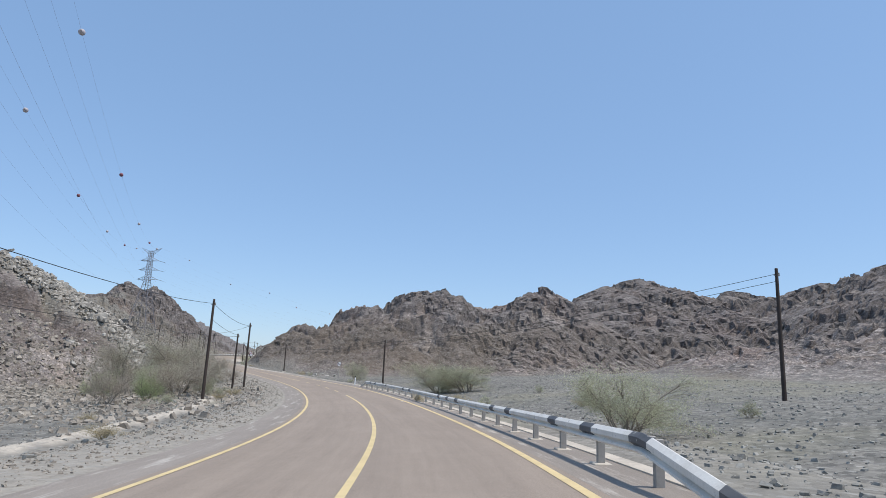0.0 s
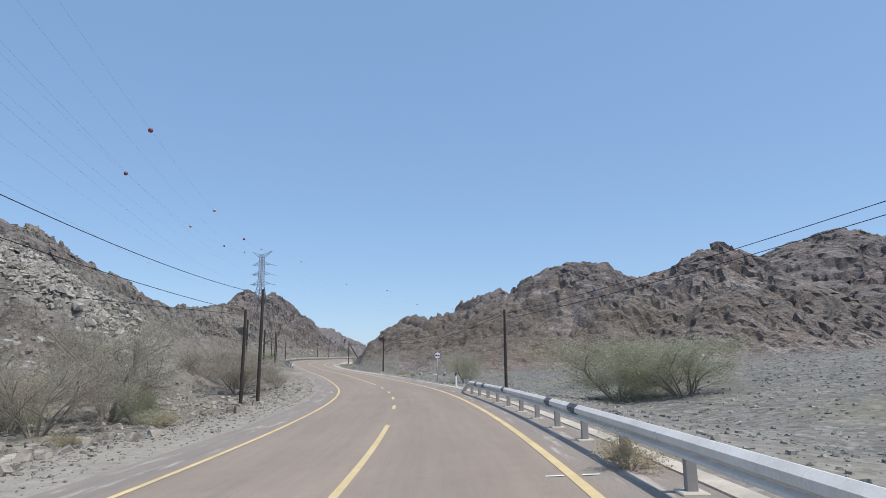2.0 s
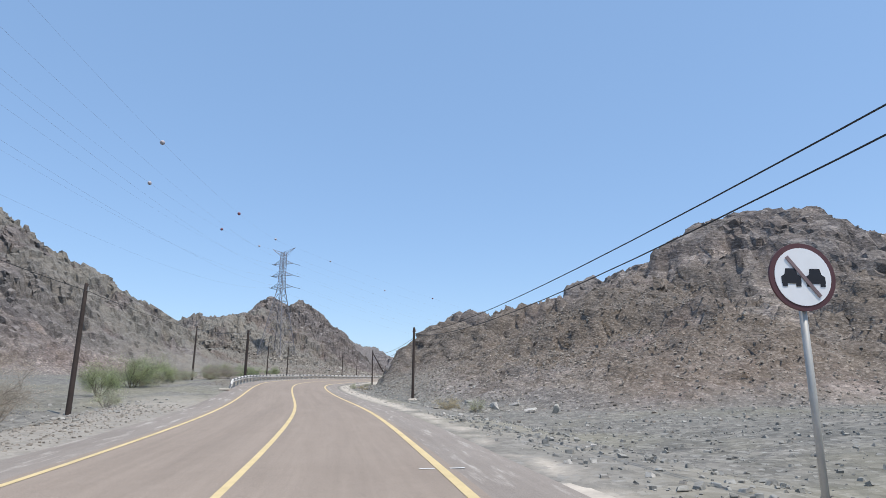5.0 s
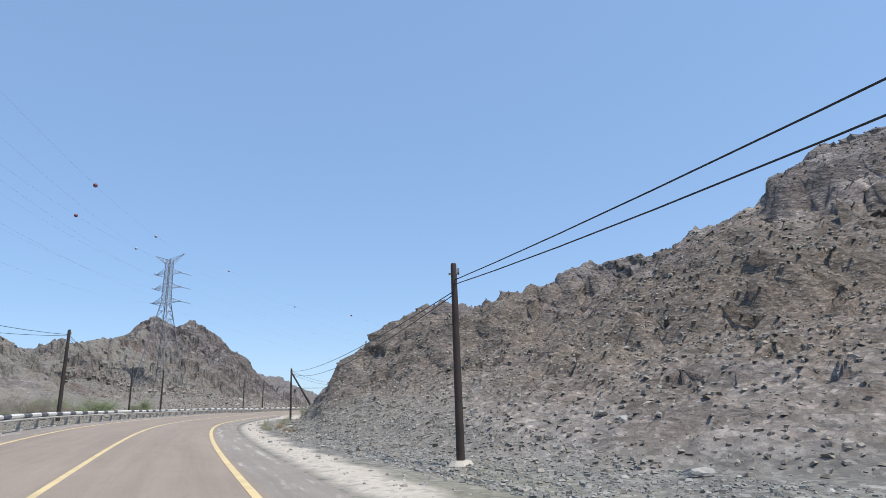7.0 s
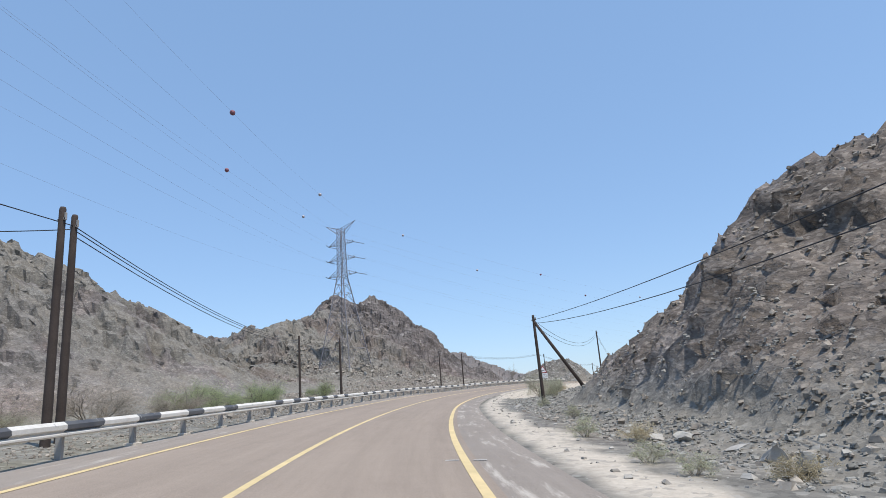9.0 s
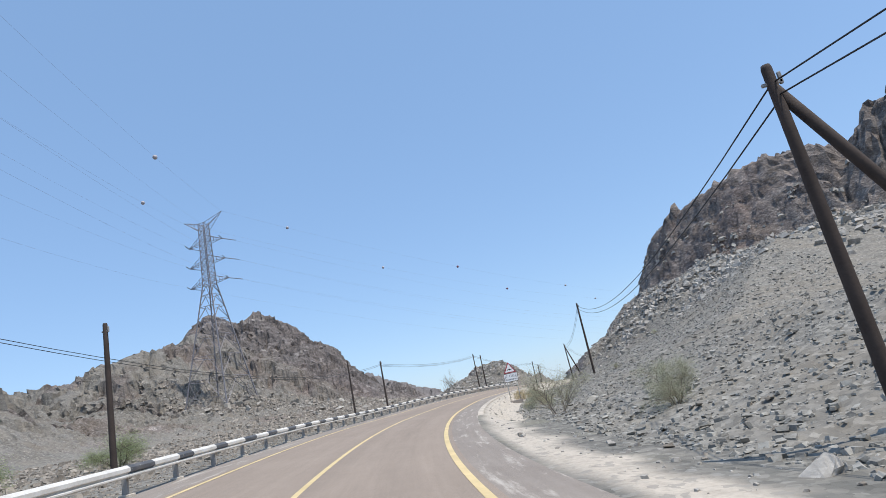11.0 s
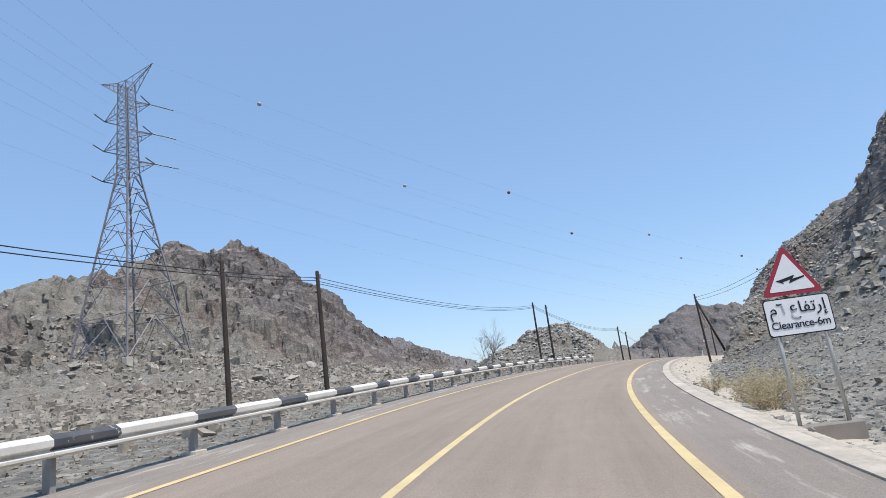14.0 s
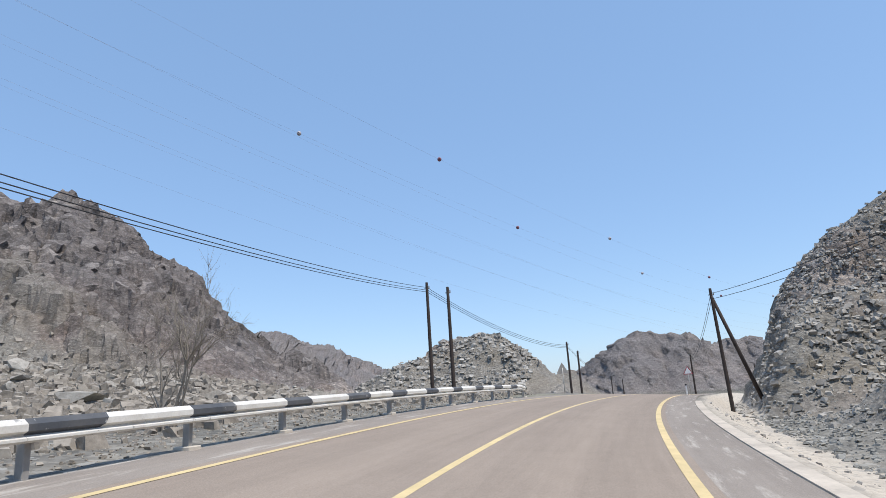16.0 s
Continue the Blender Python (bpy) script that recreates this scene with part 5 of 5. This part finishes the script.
for i, (kind, x, y, size, wide) in enumerate((
    ("bush", 6.6, 24.4, 1.1, 1.35), ("bush", -1.8, 70.6, 1.5, 1.65), ("bush", 1.2, 69.0, 1.3, 1.5), ("thorn", -14.4, 93.1, 1.08, 1.12), ("shrub", -14.9, 90.6, 0.7, 1.2),
    ("shrub", 13.6, 29.5, 0.9, 1.0), ("shrub", 2.4, 49.0, 0.9, 1.1), ("shrub", 8.0, 60.0, 0.8, 1.0), ("tuft", -2.6, 47.0, 0.9, 1.2), ("tuft", 0.4, 43.0, 1.0, 1.3), ("tuft", 9.0, 45.0, 0.9, 1.4),
    ("green", -25.0, 51.3, 0.72, 0.75), ("dry", -25.5, 58.0, 1.1, 1.2), ("bush", -29.0, 60.0, 1.4, 1.1), ("haze", -28.1, 65.0, 1.3, 1.2), ("haze", -31.6, 68.8, 1.25, 1.2), ("haze", -33.5, 63.0, 1.2, 1.1), ("bush", -25.4, 63.8, 0.95, 1.1), ("tuft", -20.0, 54.0, 0.9, 1.5), ("tuft", -21.0, 60.0, 1.0, 1.5), ("shrub", -23.0, 62.0, 1.0, 1.4), ("green", -31.8, 56.0, 0.8, 0.9), ("dry", -24.2, 44.0, 0.9, 0.9),
    ("dry", -34.5, 88.0, 1.4, 1.5), ("dry", -38.0, 94.0, 1.1, 1.5), ("dry", -44.0, 97.0, 1.3, 1.6), ("dry", -32.2, 90.8, 0.5, 1.2), ("dry", -40.0, 104.0, 0.8, 1.1),
    ("green", -53.0, 121.0, 0.8, 1.0), ("green", -60.0, 131.0, 0.9, 1.1), ("green", -66.0, 140.0, 0.9, 1.2), ("shrub", -47.0, 115.8, 1.2, 1.2),
    ("dry", -81.0, 170.0, 0.7, 1.5), ("dry", -87.0, 180.0, 0.7, 1.5), ("green", -95.0, 188.0, 0.85, 1.4), ("dry", -78.0, 164.0, 0.6, 1.3), ("green", -98.0, 195.0, 0.85, 1.4), ("green", -91.5, 193.0, 0.75, 1.3), ("green", -102.0, 206.0, 0.85, 1.4), ("green", -106.0, 200.0, 0.85, 1.4), ("green", -100.0, 214.0, 0.7, 1.4), ("dry", -76.0, 152.0, 0.7, 1.2),
    ("shrub", -29.5, 128.2, 1.0, 1.0), ("tuft", -31.0, 126.5, 1.2, 1.2), ("shrub", -57.4, 168.0, 0.7, 1.0), ("shrub", -55.0, 162.6, 0.5, 1.3), ("shrub", -54.1, 161.2, 0.45, 1.3), ("tuft", -52.6, 161.2, 0.6, 1.4), ("shrub", -60.2, 178.0, 0.7, 1.0), ("shrub", -65.0, 190.0, 0.8, 1.0), ("tuft", -55.8, 167.0, 0.8, 1.0),
    ("vase", -74.6, 222.3, 1.2, 1.0), ("shrub", -78.2, 234.0, 1.0, 1.0), ("tuft", -77.4, 238.0, 1.3, 1.3), ("shrub", -79.6, 245.0, 0.9, 1.2), ("tuft", -82.3, 256.0, 1.8, 1.4), ("tuft", -81.9, 259.0, 1.8, 1.5), ("tuft", -83.7, 260.5, 1.0, 1.1), ("bush", -68.5, 205.5, 0.75, 0.8),
    ("tuft", -79.2, 239.4, 0.8, 1.2), ("bare", -98.2, 279.6, 0.87, 0.85), ("tuft", -99.0, 268.0, 0.6, 1.3), ("shrub", -71.0, 241.0, 0.7, 1.0), ("shrub", -66.0, 262.0, 0.7, 1.0),
    ("tuft", -12.0, 22.0, 0.8, 1.6), ("tuft", -16.0, 20.0, 0.8, 1.5), ("tuft", -19.0, 33.0, 0.7, 1.3), ("shrub", -21.5, 47.5, 0.9, 1.2),
)):
    plant(kind, i, x, y, size, 47.0 * i, wide)
for i, (s, u, size) in enumerate(((150, -13, 0.6), (156, -15, 0.7), (161, -12.5, 0.5), (166, -15, 0.7), (171, -13, 0.55), (177, -15, 0.6), (183, -13, 0.5))):
    q = on_road(np.array(float(s)), np.array(float(u)))
    plant("dry" if i % 2 else "bush", i, float(q[0]), float(q[1]), size, 61.0 * i, 1.5)


# ---------------------------------------------------------------- boulders and loose stones
def rock_shape(seed, subdiv=1):
    rs = np.random.RandomState(seed)
    bm = bmesh.new()
    bmesh.ops.create_icosphere(bm, subdivisions=subdiv, radius=1.0)
    v = np.array([tuple(q.co) for q in bm.verts])
    for _ in range(13):
        n = rs.normal(size=3)
        n /= np.linalg.norm(n)
        v = v - np.outer(np.clip(v @ n - rs.uniform(0.2, 0.55), 0, None), n)
    v = v * rs.uniform(0.8, 1.7, 3) * np.array([1.2, 1.2, 0.7])
    f = [[q.index for q in face.verts] for face in bm.faces]
    bm.free()
    return v, np.array(f)


def chip_shape(seed, flat):
    """A broken slab: a skewed block with odd corners."""
    rs = np.random.RandomState(seed)
    v = np.array([(x, y, z) for z in (-1, 1) for y in (-1, 1) for x in (-1, 1)], float)
    v = v + rs.uniform(-0.36, 0.36, v.shape)
    v[4:] *= np.array([0.75, 0.75, 1.0])
    v = v * np.array([1.0, rs.uniform(0.55, 0.95), flat * rs.uniform(0.7, 1.3)]) * 0.8
    q = [(0, 2, 3, 1), (4, 5, 7, 6), (0, 1, 5, 4), (1, 3, 7, 5), (3, 2, 6, 7), (2, 0, 4, 6)]
    return v, np.array([t for a, b, c, d in q for t in ((a, b, c), (a, c, d))])


def boulder(x, y, size, seed, mat, label):
    v, f = rock_shape(seed, 3)
    v = v + 0.018 * np.random.RandomState(seed).normal(size=v.shape)
    me = bpy.data.meshes.new("boulder")
    me.from_pydata((v * size).tolist(), [], f.tolist())
    me.materials.append(mat)
    ob = tagged(new("boulder", me), label, "boulder", "boulders on the verge")
    ob.matrix_world = pose(x, y, ground_at(x, y) + 0.28 * size, 8 * (seed % 3), 5, 37 * seed)
    return ob


for i, (x, y, size) in enumerate(((-32.9, 140.5, 0.24), (-32.0, 141.5, 0.22), (-33.6, 141.6, 0.25), (-32.2, 135.3, 0.3), (-28.7, 129.6, 0.38), (-27.4, 130.4, 0.36), (-24.3, 126.7, 0.4), (-25.8, 127.6, 0.4), (-55.4, 167.6, 0.25), (-54.6, 166.2, 0.3), (-53.4, 164.6, 0.3), (-52.9, 163.0, 0.38), (-52.4, 161.8, 0.34), (-67.5, 192.2, 0.35))):
    boulder(x, y, size, i + 2, STONE_PALE if i % 3 else STONE_GREY, "angular pale boulder lying on the stony verge")
for i, (x, y, size) in enumerate(((-72.6, 224.0, 0.5), (-70.0, 226.5, 0.35), (-78.9, 232.6, 0.3), (-78.4, 232.2, 0.22), (-74.0, 262.0, 0.6), (-70.0, 270.0, 0.7))):
    boulder(x, y, size, i + 30, STONE_GREY, "grey slate boulder lying on the scree")
for i, (x, y, size) in enumerate(((-46.5, 75.6, 1.2), (-47.2, 78.4, 0.9), (-43.0, 70.0, 0.8), (-50.0, 84.0, 1.1))):
    boulder(x, y, size, i + 40, STONE_PALE, "large pale boulder on the debris slope")


def loose_stones(name, label, mat, n, seed, smin, smax, place, power=2.2, flat=0.5, off=0.0, top=1.3, high=99.0):
    """Many stones as one mesh. place(rs, n) gives x, y."""
    rs = np.random.RandomState(seed)
    if isinstance(place, tuple):
        x, y, z = place
        return stone_heap(name, label, mat, rs, seed, x, y, z, smin, smax, power, flat)
    x, y = place(rs, n)
    u = road_coords(x[None, :], y[None, :])[1][0]
    keep = (u < (-5.3 if smax < 0.1 else -6.6)) | (u > (5.8 if smax < 0.14 else 7.4))
    x, y = x[keep], y[keep]
    z = land(x[None, :], y[None, :])[0][0]
    steep = np.maximum(np.abs(land(x[None, :] + 0.7, y[None, :])[0][0] - z), np.abs(land(x[None, :], y[None, :] + 0.7)[0][0] - z)) / 0.7
    keep = (steep < top) & (z < high) & (np.abs(road_coords(x[None, :], y[None, :])[1][0]) > max(off, 13.0 if smax > 0.36 else 0.0))
    return stone_heap(name, label, mat, rs, seed, x[keep], y[keep], z[keep], smin, smax, power, flat)


def stone_heap(name, label, mat, rs, seed, x, y, z, smin, smax, power, flat):
    shapes = [chip_shape(seed * 50 + k, flat) for k in range(9)] if smax < 0.9 else [rock_shape(seed * 50 + k, 1) for k in range(9)]
    V, Fc, off = [], [], 0
    size = smin + (smax - smin) * rs.rand(len(x)) ** power
    for i in range(len(x)):
        v, f = shapes[i % 9]
        a, t = rs.rand() * math.tau, rs.normal(0, 0.6)
        c, s_ = math.cos(a), math.sin(a)
        w = v * size[i]
        w = np.stack([w[:, 0], w[:, 1] * math.cos(t) - w[:, 2] * math.sin(t), w[:, 1] * math.sin(t) + w[:, 2] * math.cos(t)], 1)
        V.append(np.stack([c * w[:, 0] - s_ * w[:, 1] + x[i], s_ * w[:, 0] + c * w[:, 1] + y[i], w[:, 2] + z[i] + 0.15 * size[i]], 1))
        Fc.append(f + off)
        off += len(v)
    V, Fc = np.concatenate(V), np.concatenate(Fc)
    me = bpy.data.meshes.new(name)
    me.vertices.add(len(V))
    me.vertices.foreach_set("co", V.astype(np.float32).ravel())
    me.loops.add(Fc.size)
    me.loops.foreach_set("vertex_index", Fc.ravel().astype(np.int32))
    me.polygons.add(len(Fc))
    me.polygons.foreach_set("loop_start", np.arange(0, Fc.size, 3, dtype=np.int32))
    me.update(calc_edges=True)
    me.polygons.foreach_set("use_smooth", np.zeros(len(Fc), bool))
    me.materials.append(mat)
    return tagged(new(name, me), label, "stones", kind="stuff")


def beside(s0, s1, u0, u1, power=1.0):
    def place(rs, n):
        s = rs.uniform(s0, s1, n)
        u = u0 + (u1 - u0) * rs.rand(n) ** power
        p = on_road(s, u)
        return p[:, 0], p[:, 1]
    return place


def between(a, b, spread):
    def place(rs, n):
        t = rs.rand(n)
        return a[0] + (b[0] - a[0]) * t + rs.normal(0, spread, n), a[1] + (b[1] - a[1]) * t + rs.normal(0, spread, n)
    return place


def down_tongue(rs, n):
    """Places within the tongue of tumbled blocks, crowded along its middle."""
    k = rs.rand(n) * (len(TONGUE) - 1.001)
    i = k.astype(int)
    T, f = np.array(TONGUE), (k - i)[:, None]
    c = T[i] * (1 - f) + T[i + 1] * f
    a, r = rs.rand(n) * math.tau, np.sqrt(rs.rand(n)) * c[:, 2] * 0.97
    return c[:, 0] + r * np.cos(a), c[:, 1] + r * np.sin(a)


def on_crags(n, seed, x0, x1, y0, y1, rock=0.35):
    """Places on the broken surface of the ground itself, within a stretch of the plan."""
    mask = (GX > x0) & (GX < x1) & (GY > y0) & (GY < y1) & (G_ROCK > rock) & (G_OFF > 10.5) & (SLOPE > 0.3)
    i = np.flatnonzero(mask.ravel())
    i = np.random.RandomState(seed).choice(i, min(n, len(i)), replace=False)
    return GX.ravel()[i], GY.ravel()[i], GH.ravel()[i]


loose_stones("spur_rubble", "broken brown rock bristling from the craggy spur", STONE_TAN, 0, 17, 0.03, 0.15, on_crags(9000, 1, -60, -20, 140, 195), 2.4, 0.4)
loose_stones("hill_rubble", "broken brown rock bristling from the hillside", STONE_TAN, 0, 18, 0.04, 0.16, on_crags(11000, 2, -32, 60, 128, 185), 2.6, 0.45)
loose_stones("slope_rubble", "platy brown rock lying close on the lower hillside", STONE_TAN, 0, 25, 0.03, 0.13, on_crags(18000, 3, -50, -8, 134, 172, 0.15), 2.2, 0.3)
loose_stones("debris_blocks", "large pale blocks tumbled down the left hillside", STONE_TALUS, 1300, 1, 0.16, 0.901, down_tongue, 4.0, 0.7, off=20.0, top=9.0)
loose_stones("debris_stones", "pale broken stones tumbled down the left hillside", STONE_TALUS, 14000, 21, 0.06, 0.42, down_tongue, 2.4, 0.6, off=20.0, top=9.0)
loose_stones("hillside_stones", "brown stones scattered over the left hillside", STONE_TAN, 6000, 22, 0.06, 0.35, between((-40, 56), (-72, 94), 11.0), 3.2, 0.7, off=20.0)
loose_stones("bed_stones", "dusty stones in the stream bed below the left hill", STONE_TAN, 9000, 2, 0.05, 0.30, between((-26, 32), (-44, 84), 8.0), 3.5, 0.7)
loose_stones("verge_gravel", "grey gravel strewn over the plain beside the road", STONE_GREY, 16000, 3, 0.03, 0.13, beside(0, 120, 6.2, 44, 1.5), 3.0)
loose_stones("verge_gravel", "grey gravel strewn over the verge beside the road", STONE_GREY, 8000, 4, 0.02, 0.15, beside(0, 130, -26, -6.5), 3.5)
loose_stones("scree_stones", "grey slate chips covering the cut slope", STONE_GREY, 34000, 5, 0.04, 0.17, beside(200, 325, 8.0, 38, 1.3), 3.0, 0.35)
loose_stones("scree_stones", "slate chips and stones at the foot of the spur", STONE_GREY, 18000, 6, 0.03, 0.11, beside(128, 205, 7.9, 13.5, 1.2), 4.0, 0.4, top=0.9)
loose_stones("verge_stones", "stones scattered on the pale sandy verge", STONE_PALE, 1200, 7, 0.02, 0.12, beside(80, 325, 5.7, 8.2), 3.0)
loose_stones("bank_stones", "stones on the bank behind the guard rail", STONE_TAN, 20000, 8, 0.04, 0.30, beside(190, 335, -34, -6.4, 1.0), 3.2, 0.75)
loose_stones("knoll_stones", "pale broken rock below the tower", STONE_TAN, 9000, 9, 0.08, 0.55, between((-168, 292), (-108, 314), 9.0), 3.5, 0.75)
loose_stones("knoll_boulders", "large pale boulders on the slope below the tower", STONE_TALUS, 350, 23, 0.25, 1.1, between((-165, 290), (-112, 300), 8.0), 2.6, 0.7)
loose_stones("bank_blocks", "pale broken blocks heaped behind the guard rail", STONE_TAN, 2500, 13, 0.08, 0.45, between((-128, 266), (-106, 304), 6.0), 2.8, 0.8)
loose_stones("mound_stones", "pale broken rock covering the mound", STONE_PALE, 6000, 10, 0.08, 0.45, between((-118, 338), (-88, 344), 6.0), 3.0, 0.4)
loose_stones("spur_stones", "broken brown blocks lying on the craggy spur", STONE_TAN, 20000, 11, 0.04, 0.15, between((-56, 182), (-8, 142), 11.0), 3.2, 0.45, top=0.75, high=11.5)
loose_stones("bluff_stones", "pale blocks strewn below the bluff", STONE_PALE, 9000, 12, 0.10, 0.7, between((-66, 296), (-36, 258), 6.0), 3.2, 0.45, high=26.0)
loose_stones("bluff_foot_stones", "pale stones on the slope below the bluff", STONE_PALE, 7000, 14, 0.04, 0.30, between((-76, 314), (-66, 304), 5.0), 3.0, 0.6, top=2.4)
loose_stones("ridge_stones", "pale broken stones below the ridge of the bluff", STONE_PALE, 6000, 24, 0.05, 0.26, between((-74, 322), (-60, 322), 4.0), 2.8, 0.6, top=2.6)
loose_stones("verge_grit", "fine grit along the foot of the guard rail", STONE_TAN, 12000, 15, 0.012, 0.07, beside(150, 325, -8.0, -5.35), 2.5)
loose_stones("verge_grit", "fine grit along the edge of the road", STONE_TAN, 9000, 16, 0.012, 0.07, beside(0, 125, -9.5, -5.35), 2.5)
